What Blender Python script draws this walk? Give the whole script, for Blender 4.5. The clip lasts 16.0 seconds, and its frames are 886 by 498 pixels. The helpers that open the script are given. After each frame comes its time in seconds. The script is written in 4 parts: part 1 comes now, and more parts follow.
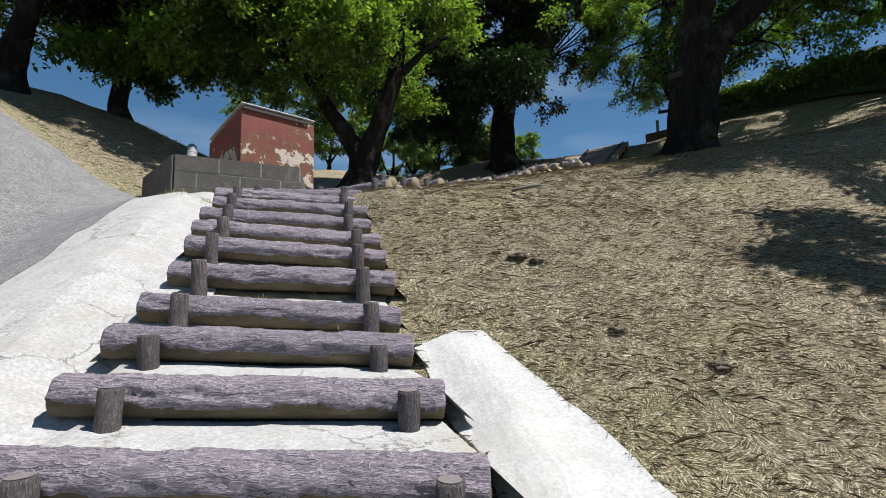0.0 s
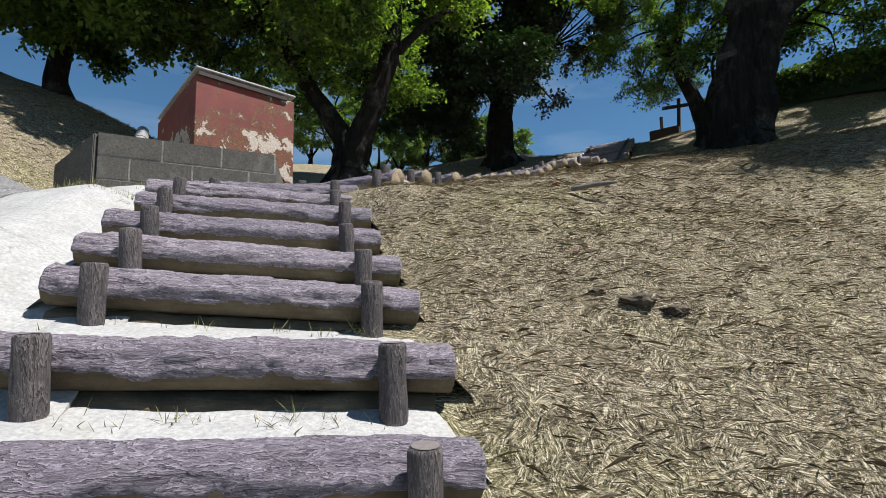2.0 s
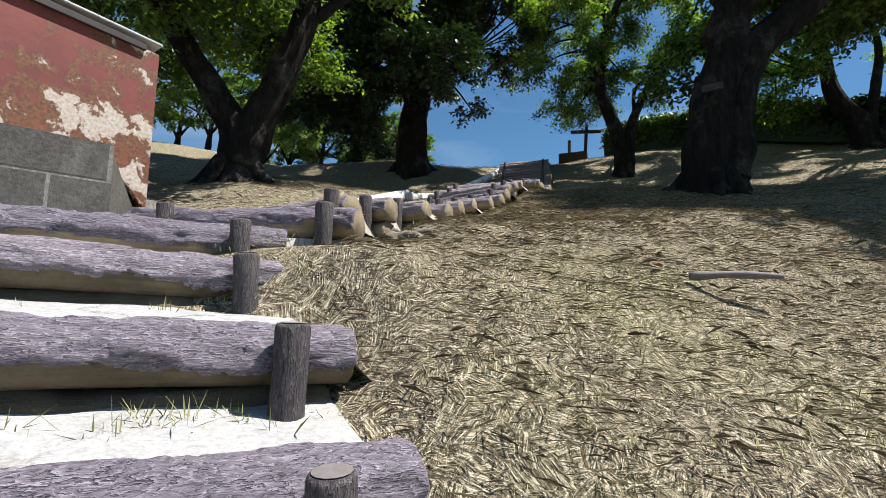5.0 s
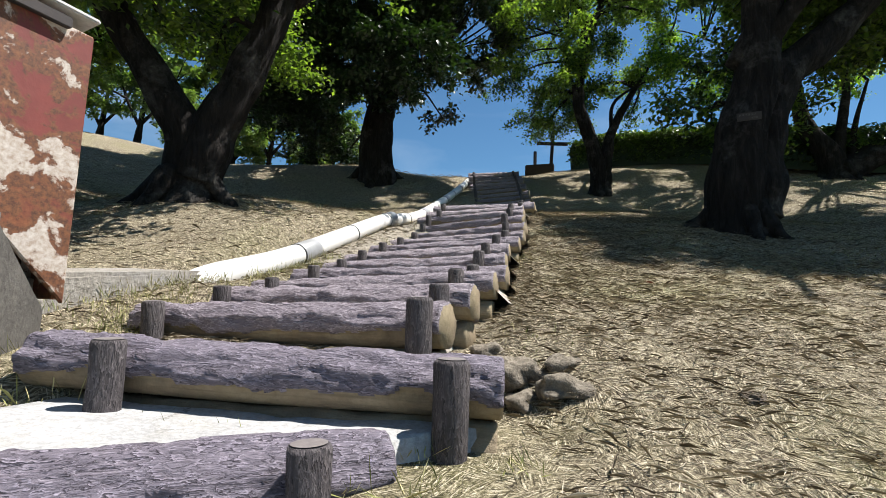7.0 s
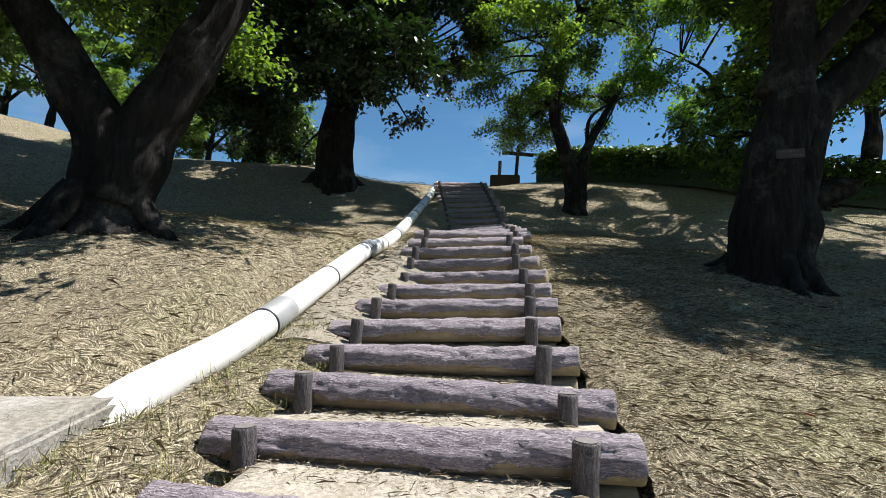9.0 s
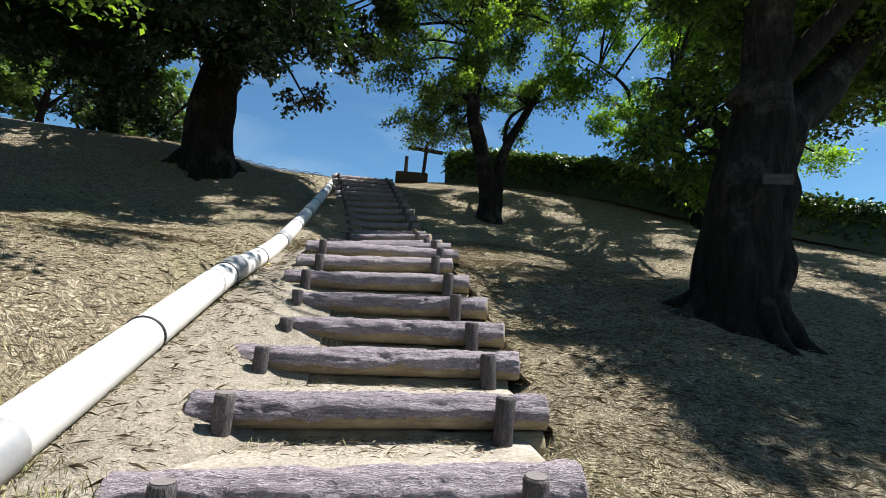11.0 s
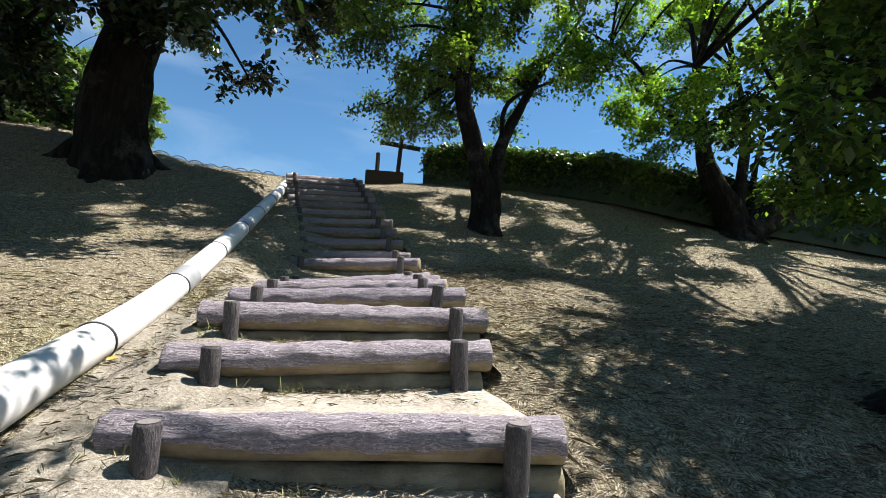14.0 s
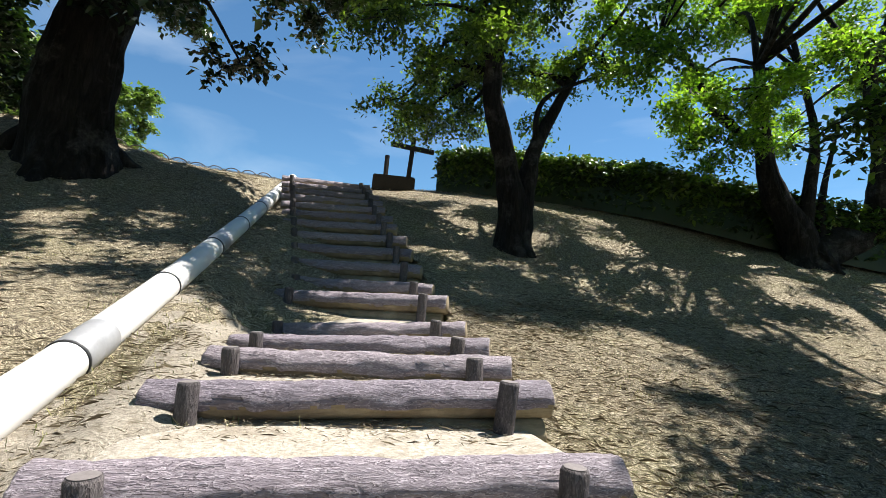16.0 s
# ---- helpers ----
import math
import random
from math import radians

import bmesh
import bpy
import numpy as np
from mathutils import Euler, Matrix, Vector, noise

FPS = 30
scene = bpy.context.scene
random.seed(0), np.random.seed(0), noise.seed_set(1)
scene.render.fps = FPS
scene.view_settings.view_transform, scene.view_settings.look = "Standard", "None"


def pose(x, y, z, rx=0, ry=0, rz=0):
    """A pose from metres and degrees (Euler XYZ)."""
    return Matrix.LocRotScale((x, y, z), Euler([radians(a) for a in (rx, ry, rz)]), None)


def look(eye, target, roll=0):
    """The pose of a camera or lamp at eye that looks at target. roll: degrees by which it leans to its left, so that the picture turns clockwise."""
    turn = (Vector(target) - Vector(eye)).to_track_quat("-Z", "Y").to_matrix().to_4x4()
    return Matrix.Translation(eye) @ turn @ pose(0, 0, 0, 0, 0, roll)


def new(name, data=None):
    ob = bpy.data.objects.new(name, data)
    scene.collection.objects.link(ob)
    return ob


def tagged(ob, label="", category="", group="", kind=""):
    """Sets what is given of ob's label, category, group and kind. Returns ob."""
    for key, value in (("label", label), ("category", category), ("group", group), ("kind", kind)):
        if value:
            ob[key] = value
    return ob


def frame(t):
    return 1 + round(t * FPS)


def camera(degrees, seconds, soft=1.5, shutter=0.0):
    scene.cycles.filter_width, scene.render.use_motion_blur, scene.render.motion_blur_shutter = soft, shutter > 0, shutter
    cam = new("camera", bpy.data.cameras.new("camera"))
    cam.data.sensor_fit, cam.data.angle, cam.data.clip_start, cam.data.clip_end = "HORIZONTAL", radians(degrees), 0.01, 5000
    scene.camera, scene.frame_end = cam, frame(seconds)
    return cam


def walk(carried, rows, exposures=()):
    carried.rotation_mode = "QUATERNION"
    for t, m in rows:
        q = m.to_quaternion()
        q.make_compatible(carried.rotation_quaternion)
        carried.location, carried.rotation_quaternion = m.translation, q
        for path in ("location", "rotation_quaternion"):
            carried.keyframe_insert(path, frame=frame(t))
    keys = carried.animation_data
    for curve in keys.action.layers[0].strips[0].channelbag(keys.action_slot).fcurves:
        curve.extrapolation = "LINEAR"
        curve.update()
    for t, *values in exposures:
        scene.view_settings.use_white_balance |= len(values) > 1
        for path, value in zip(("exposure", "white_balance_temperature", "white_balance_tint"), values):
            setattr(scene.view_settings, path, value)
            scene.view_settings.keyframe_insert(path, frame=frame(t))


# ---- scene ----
cam = camera(86.0, 16.0, 0.85)
SIZE = 1.08  # metres to one unit of the plan below
PATH = [
    (0, (0.000, 0.000, 1.500), (-0.146, 1.983, 1.724), -1.16),
    (0.5, (-0.192, 0.473, 1.574), (-0.331, 2.458, 1.784), -1.29),
    (1, (-0.357, 0.902, 1.668), (-0.474, 2.887, 1.878), -1.39),
    (1.5, (-0.485, 1.283, 1.801), (-0.587, 3.270, 2.010), -1.26),
    (2, (-0.586, 1.669, 1.908), (-0.653, 3.657, 2.121), -0.92),
    (2.5, (-0.674, 2.067, 2.012), (-0.708, 4.056, 2.224), -0.88),
    (3, (-0.768, 2.393, 2.159), (-0.759, 4.382, 2.375), -0.28),
    (3.5, (-0.860, 2.757, 2.299), (-0.761, 4.743, 2.511), 0.40),
    (4, (-1.023, 3.121, 2.430), (-0.807, 5.097, 2.643), 0.54),
    (4.2, (-1.080, 3.266, 2.485), (-0.818, 5.238, 2.696), 0.81),
    (6.3, (-1.756, 4.775, 3.220), (-1.142, 6.665, 3.441), 1.37),
    (6.5, (-1.798, 4.915, 3.286), (-1.169, 6.801, 3.504), 1.49),
    (7, (-1.917, 5.244, 3.429), (-1.252, 7.117, 3.648), 1.91),
    (7.5, (-1.986, 5.589, 3.556), (-1.274, 7.445, 3.781), 2.47),
    (8, (-2.095, 5.924, 3.736), (-1.353, 7.767, 3.966), 2.72),
    (8.5, (-2.172, 6.241, 3.896), (-1.378, 8.061, 4.137), 3.14),
    (9, (-2.125, 6.650, 4.095), (-1.243, 8.431, 4.319), 2.98),
    (9.5, (-2.018, 7.065, 4.295), (-1.047, 8.799, 4.521), 3.41),
    (10, (-1.886, 7.436, 4.414), (-0.811, 9.107, 4.638), 3.65),
    (10.2, (-1.804, 7.617, 4.438), (-0.687, 9.262, 4.662), 3.93),
    (12.3, (-0.859, 9.376, 5.000), (0.494, 10.829, 5.232), 3.39),
    (12.5, (-0.781, 9.527, 5.037), (0.573, 10.981, 5.266), 3.29),
    (13, (-0.505, 9.934, 5.149), (0.853, 11.386, 5.372), 3.07),
    (13.5, (-0.263, 10.344, 5.268), (1.094, 11.795, 5.497), 3.18),
    (14, (0.006, 10.697, 5.353), (1.355, 12.153, 5.589), 3.22),
    (14.5, (0.249, 11.058, 5.433), (1.593, 12.518, 5.683), 3.34),
    (15, (0.483, 11.416, 5.518), (1.826, 12.874, 5.783), 3.44),
    (15.5, (0.734, 11.772, 5.659), (2.061, 13.241, 5.940), 3.92),
    (16, (0.857, 12.184, 5.837), (2.197, 13.646, 6.094), 4.86),
]
walk(cam, [(t, look(Vector(eye) * SIZE, Vector(target) * SIZE, roll)) for t, eye, target, roll in PATH], [(0, 0.60, 6150, 12), (3.5, 0.77, 6150, 12), (7, 1.00, 6200, 12), (9.5, 0.98, 6150, 11), (12.5, 1.18, 6150, 12), (16, 1.25, 6250, 12)])

# ---- world and sun ----
TO_SUN = Vector((0.44, -0.07, 0.90)).normalized()
world = bpy.data.worlds.new("sky")
scene.world = world
world.use_nodes = True
wn = world.node_tree
sky = wn.nodes.new("ShaderNodeTexSky")
sky.sky_type = "NISHITA"
sky.sun_disc = False
sky.sun_elevation = math.asin(TO_SUN.z)
sky.sun_rotation = math.atan2(TO_SUN.x, TO_SUN.y)
sky.air_density, sky.dust_density, sky.ozone_density = 1.0, 0.0, 0.4
tone = wn.nodes.new("ShaderNodeMix")
tone.data_type, tone.blend_type = "RGBA", "MULTIPLY"
tone.inputs[0].default_value, tone.inputs[7].default_value = 1.0, (0.68, 1.01, 1.13, 1)
wn.links.new(sky.outputs[0], tone.inputs[6])
# thin high cirrus
sky_at = wn.nodes.new("ShaderNodeTexCoord")
sky_map = wn.nodes.new("ShaderNodeMapping")
sky_map.inputs["Scale"].default_value = (1.6, 1.0, 5.0)
sky_map.inputs["Rotation"].default_value = (0.2, 0.3, 0.5)
cirrus = wn.nodes.new("ShaderNodeTexNoise")
cirrus.inputs["Scale"].default_value, cirrus.inputs["Detail"].default_value, cirrus.inputs["Distortion"].default_value = 1.8, 7.0, 0.5
veil = wn.nodes.new("ShaderNodeMapRange")
veil.inputs[1].default_value, veil.inputs[2].default_value, veil.inputs[4].default_value = 0.46, 0.8, 0.32
cloud = wn.nodes.new("ShaderNodeMix")
cloud.data_type = "RGBA"
cloud.inputs[7].default_value = (8.5, 9.6, 10.2, 1)
wn.links.new(sky_at.outputs["Generated"], sky_map.inputs[0])
wn.links.new(sky_map.outputs[0], cirrus.inputs["Vector"])
wn.links.new(cirrus.outputs[0], veil.inputs[0])
wn.links.new(veil.outputs[0], cloud.inputs[0])
wn.links.new(tone.outputs[2], cloud.inputs[6])
wn.links.new(cloud.outputs[2], wn.nodes["Background"].inputs[0])
wn.nodes["Background"].inputs[1].default_value = 0.050
sun = new("sun", bpy.data.lights.new("sun", "SUN"))
sun.data.energy, sun.data.angle, sun.data.color = 5.0, radians(0.5), (1.0, 0.95, 0.87)
sun.matrix_basis = look(TO_SUN * 60, (0, 0, 0))

# ---- materials ----


def material(name):
    m = bpy.data.materials.new(name)
    m.use_nodes = True
    return m, m.node_tree, m.node_tree.nodes["Principled BSDF"]


def node(tree, kind, **values):
    n = tree.nodes.new(kind)
    for key, value in values.items():
        n.inputs[key.replace("_", " ")].default_value = value
    return n


def ramp(tree, source, *stops):
    n = tree.nodes.new("ShaderNodeValToRGB")
    while len(n.color_ramp.elements) < len(stops):
        n.color_ramp.elements.new(0.5)
    for e, (at, colour) in zip(n.color_ramp.elements, stops):
        e.position, e.color = at, (*colour, 1)
    tree.links.new(source, n.inputs[0])
    return n


def coords(tree, stretch=(1, 1, 1), which="Object"):
    c = tree.nodes.new("ShaderNodeTexCoord")
    m = tree.nodes.new("ShaderNodeMapping")
    m.inputs["Scale"].default_value = stretch
    tree.links.new(c.outputs[which], m.inputs[0])
    return m.outputs[0]


def noise_tex(tree, at, scale, detail=6.0, rough=0.6, twist=0.0):
    n = node(tree, "ShaderNodeTexNoise", Scale=scale, Detail=detail, Roughness=rough, Distortion=twist)
    tree.links.new(at, n.inputs["Vector"])
    return n.outputs[0]


def blend(tree, amount, a, b, how="MIX"):
    n = tree.nodes.new("ShaderNodeMix")
    n.data_type, n.blend_type = "RGBA", how
    for socket, v in zip((n.inputs[0], n.inputs[6], n.inputs[7]), (amount, a, b)):
        if isinstance(v, (int, float)):
            socket.default_value = v
        elif isinstance(v, tuple):
            socket.default_value = (*v, 1)
        else:
            tree.links.new(v, socket)
    return n.outputs[2]


def relief(tree, shader, height, strength, distance):
    b = node(tree, "ShaderNodeBump", Strength=strength, Distance=distance)
    tree.links.new(height, b.inputs["Height"])
    tree.links.new(b.outputs[0], shader.inputs["Normal"])


def straw_weave(tree, at, cell, across, along):
    """Streaks like cut stalks: each small cell lies in a direction of its own."""
    vor = node(tree, "ShaderNodeTexVoronoi", Scale=cell, Randomness=1.0)
    tree.links.new(at, vor.inputs["Vector"])
    sep = tree.nodes.new("ShaderNodeSeparateColor")
    tree.links.new(vor.outputs["Color"], sep.inputs[0])
    turn = node(tree, "ShaderNodeMath")
    turn.operation = "MULTIPLY"
    turn.inputs[1].default_value = 6.28
    tree.links.new(sep.outputs[0], turn.inputs[0])
    rot = tree.nodes.new("ShaderNodeVectorRotate")
    rot.rotation_type = "Z_AXIS"
    tree.links.new(at, rot.inputs["Vector"])
    tree.links.new(turn.outputs[0], rot.inputs["Angle"])
    mp = tree.nodes.new("ShaderNodeMapping")
    mp.inputs["Scale"].default_value = (along, across, 1.0)
    tree.links.new(rot.outputs[0], mp.inputs[0])
    return noise_tex(tree, mp.outputs[0], 1.0, 2, 0.5)


def ground_material():
    m, t, p = material("dry_mown_slope")
    at = coords(t)
    big, mid, fine = noise_tex(t, at, 0.55, 5), noise_tex(t, at, 5.0, 6, 0.7), noise_tex(t, at, 45.0, 5, 0.75, 0.6)
    clod = noise_tex(t, at, 11.0, 4, 0.6, 0.8)
    w1, w2, w3 = straw_weave(t, at, 13, 150, 16), straw_weave(t, at, 21, 230, 26), straw_weave(t, at, 9, 105, 12)
    soil = ramp(t, fine, (0.34, (0.026, 0.020, 0.014)), (0.5, (0.10, 0.080, 0.057)), (0.68, (0.28, 0.235, 0.17))).outputs[0]
    hay = ramp(t, fine, (0.34, (0.05, 0.040, 0.026)), (0.52, (0.185, 0.152, 0.098)), (0.7, (0.40, 0.345, 0.235))).outputs[0]
    green = ramp(t, fine, (0.3, (0.055, 0.068, 0.018)), (0.7, (0.23, 0.22, 0.08))).outputs[0]
    c = blend(t, ramp(t, mid, (0.35, (0, 0, 0)), (0.65, (1, 1, 1))).outputs[0], soil, hay)
    c = blend(t, ramp(t, big, (0.5, (0, 0, 0)), (0.72, (0.75, 0.75, 0.75))).outputs[0], c, green)
    for weave, lo, amount, tint in ((w3, 0.56, 0.55, (0.36, 0.31, 0.20)), (w2, 0.54, 0.7, (0.46, 0.40, 0.27)), (w1, 0.57, 0.85, (0.60, 0.53, 0.38))):
        c = blend(t, ramp(t, weave, (lo, (0, 0, 0)), (lo + 0.05, (amount,) * 3)).outputs[0], c, tint)
    for weave, hi in ((w1, 0.42), (w3, 0.40)):
        c = blend(t, ramp(t, weave, (hi - 0.06, (0.62,) * 3), (hi, (0, 0, 0))).outputs[0], c, (0.036, 0.028, 0.018))
    c = blend(t, ramp(t, clod, (0.30, (0.8,) * 3), (0.40, (0, 0, 0))).outputs[0], c, (0.03, 0.022, 0.015))
    t.links.new(c, p.inputs["Base Color"])
    p.inputs["Roughness"].default_value = 0.95
    p.inputs["Specular IOR Level"].default_value = 0.1
    relief(t, p, blend(t, 0.5, blend(t, 0.5, w1, w3), blend(t, 0.5, clod, fine)), 1.0, 0.06)
    return m


def speckled(name, dark, light, scale, rough=0.9, bump=0.006, stain=(0.5, 0.5, 0.5), stain_amount=0.35, stain_scale=1.6, cracks=0.0):
    """Concrete, asphalt and sandy earth: grain, mottling and soft stains."""
    m, t, p = material(name)
    at = coords(t)
    fine, mid, big = noise_tex(t, at, scale, 4, 0.7), noise_tex(t, at, scale * 0.12, 5, 0.65), noise_tex(t, at, stain_scale, 6, 0.7, 0.8)
    c = ramp(t, fine, (0.32, dark), (0.68, light)).outputs[0]
    c = blend(t, ramp(t, mid, (0.4, (0, 0, 0)), (0.7, (0.3, 0.3, 0.3))).outputs[0], c, tuple(v * 0.55 for v in dark))
    c = blend(t, ramp(t, big, (0.52, (0, 0, 0)), (0.7, (stain_amount,) * 3)).outputs[0], c, stain)
    if cracks:
        wander = t.nodes.new("ShaderNodeVectorMath")
        wander.operation = "MULTIPLY_ADD"
        wander.inputs[1].default_value = (0.25, 0.25, 0.25)
        wob = node(t, "ShaderNodeTexNoise", Scale=5.0, Detail=6.0, Roughness=0.7)
        t.links.new(at, wob.inputs["Vector"])
        t.links.new(wob.outputs["Color"], wander.inputs[0])
        t.links.new(at, wander.inputs[2])
        vor = node(t, "ShaderNodeTexVoronoi", Scale=cracks)
        vor.feature = "DISTANCE_TO_EDGE"
        t.links.new(wander.outputs[0], vor.inputs["Vector"])
        line = ramp(t, vor.outputs["Distance"], (0.004, (0.75,) * 3), (0.011, (0, 0, 0))).outputs[0]
        some = ramp(t, noise_tex(t, at, 0.9, 3), (0.46, (0, 0, 0)), (0.56, (1, 1, 1))).outputs[0]
        c = blend(t, blend(t, 1.0, line, some, "MULTIPLY"), c, (0.10, 0.09, 0.075))
    t.links.new(c, p.inputs["Base Color"])
    p.inputs["Roughness"].default_value = rough
    p.inputs["Specular IOR Level"].default_value = 0.25
    relief(t, p, fine, 0.8, bump)
    return m


def log_material(name="cast_log", top_a=(0.092, 0.080, 0.094), top_b=(0.30, 0.27, 0.295), grain_way=(2.2, 9, 9)):
    """Bark-patterned cast concrete in grey-violet paint."""
    m, t, p = material(name)
    at = coords(t, grain_way)
    scales = noise_tex(t, at, 2.3, 6, 0.6, 0.1)
    fine = noise_tex(t, at, 7.0, 7, 0.7, 0.4)
    flake = ramp(t, scales, (0.30, (0.0,) * 3), (0.385, (0.16,) * 3), (0.395, (0.36,) * 3), (0.465, (0.46,) * 3), (0.475, (0.68,) * 3), (0.55, (0.62,) * 3), (0.56, (0.85,) * 3), (0.63, (0.78,) * 3), (0.64, (1.0,) * 3)).outputs[0]
    # lip paints a dark crack and a bright caught-light edge along each flake step
    lip = ramp(t, scales, (0.378, (0.5,) * 3), (0.392, (0.12,) * 3), (0.402, (0.95,) * 3), (0.43, (0.5,) * 3), (0.458, (0.5,) * 3), (0.47, (0.1,) * 3), (0.482, (1.0,) * 3), (0.51, (0.5,) * 3), (0.545, (0.5,) * 3), (0.556, (0.1,) * 3), (0.567, (0.95,) * 3), (0.6, (0.5,) * 3)).outputs[0]
    bark, grain = blend(t, 0.25, flake, fine), noise_tex(t, coords(t), 60, 4, 0.7)
    tint = blend(t, 0.5, lip, fine)
    c = ramp(t, tint, (0.25, tuple(v * 0.5 for v in top_a)), (0.40, top_a), (0.6, tuple((2 * u + v) / 3 for u, v in zip(top_a, top_b))), (0.78, top_b)).outputs[0]
    c = blend(t, ramp(t, grain, (0.62, (0, 0, 0)), (0.75, (0.4, 0.4, 0.4))).outputs[0], c, (0.35, 0.33, 0.31))
    oi = t.nodes.new("ShaderNodeObjectInfo")
    tone = ramp(t, oi.outputs["Random"], (0.0, (0.82, 0.80, 0.82)), (1.0, (1.15, 1.12, 1.08))).outputs[0]
    c = blend(t, 1.0, c, tone, "MULTIPLY")
    t.links.new(c, p.inputs["Base Color"])
    p.inputs["Roughness"].default_value = 0.72
    p.inputs["Specular IOR Level"].default_value = 0.35
    relief(t, p, bark, 1.0, 0.05)
    return m


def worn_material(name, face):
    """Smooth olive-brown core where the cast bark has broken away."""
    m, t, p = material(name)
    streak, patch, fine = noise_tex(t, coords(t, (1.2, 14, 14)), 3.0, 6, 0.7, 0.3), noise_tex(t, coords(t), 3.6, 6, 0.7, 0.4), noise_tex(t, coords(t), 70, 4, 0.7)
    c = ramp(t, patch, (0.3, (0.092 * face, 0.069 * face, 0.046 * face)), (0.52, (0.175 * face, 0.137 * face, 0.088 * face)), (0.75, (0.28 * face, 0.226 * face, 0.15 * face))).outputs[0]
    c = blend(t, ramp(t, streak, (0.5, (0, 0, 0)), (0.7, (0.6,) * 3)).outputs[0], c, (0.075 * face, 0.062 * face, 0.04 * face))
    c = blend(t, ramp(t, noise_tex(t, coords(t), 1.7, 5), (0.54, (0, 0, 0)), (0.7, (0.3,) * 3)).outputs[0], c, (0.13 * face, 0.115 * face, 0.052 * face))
    t.links.new(c, p.inputs["Base Color"])
    p.inputs["Roughness"].default_value = 0.85
    p.inputs["Specular IOR Level"].default_value = 0.25
    relief(t, p, blend(t, 0.4, blend(t, 0.5, streak, patch), fine), 0.9, 0.02)
    return m


def bark_material(name, dark, light):
    m, t, p = material(name)
    at = coords(t, (5, 5, 0.8))
    ridges, patch = noise_tex(t, at, 2.4, 8, 0.72, 0.7), noise_tex(t, coords(t), 1.3, 6, 0.7)
    fine = noise_tex(t, coords(t), 22, 5, 0.7)
    c = ramp(t, ridges, (0.32, dark), (0.55, tuple((a + b) / 2.6 for a, b in zip(dark, light))), (0.75, light)).outputs[0]
    lichen = ramp(t, fine, (0.4, (0.055, 0.052, 0.046)), (0.7, (0.155, 0.147, 0.132))).outputs[0]
    c = blend(t, ramp(t, patch, (0.52, (0, 0, 0)), (0.66, (0.7, 0.7, 0.7))).outputs[0], c, lichen)
    t.links.new(c, p.inputs["Base Color"])
    p.inputs["Roughness"].default_value = 0.92
    p.inputs["Specular IOR Level"].default_value = 0.15
    relief(t, p, ridges, 1.0, 0.07)
    return m


def leaf_material(name, dark, mid, light, glow=0.45):
    m, t, p = material(name)
    isl = t.nodes.new("ShaderNodeNewGeometry").outputs["Random Per Island"]
    big = noise_tex(t, coords(t), 0.6, 3)
    c = ramp(t, isl, (0.0, dark), (0.55, mid), (1.0, light)).outputs[0]
    c = blend(t, ramp(t, big, (0.4, (0, 0, 0)), (0.65, (0.6, 0.6, 0.6))).outputs[0], c, light)
    t.links.new(c, p.inputs["Base Color"])
    p.inputs["Roughness"].default_value = 0.45
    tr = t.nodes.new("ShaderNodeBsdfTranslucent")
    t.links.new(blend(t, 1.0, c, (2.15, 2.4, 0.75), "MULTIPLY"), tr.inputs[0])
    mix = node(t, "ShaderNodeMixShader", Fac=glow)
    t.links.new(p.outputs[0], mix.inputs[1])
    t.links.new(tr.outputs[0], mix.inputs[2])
    t.links.new(mix.outputs[0], t.nodes["Material Output"].inputs[0])
    return m


def straw_material(name, *stops):
    m, t, p = material(name)
    isl = t.nodes.new("ShaderNodeNewGeometry").outputs["Random Per Island"]
    t.links.new(ramp(t, isl, *stops).outputs[0], p.inputs["Base Color"])
    p.inputs["Roughness"].default_value = 0.7
    p.inputs["Specular IOR Level"].default_value = 0.25
    return m


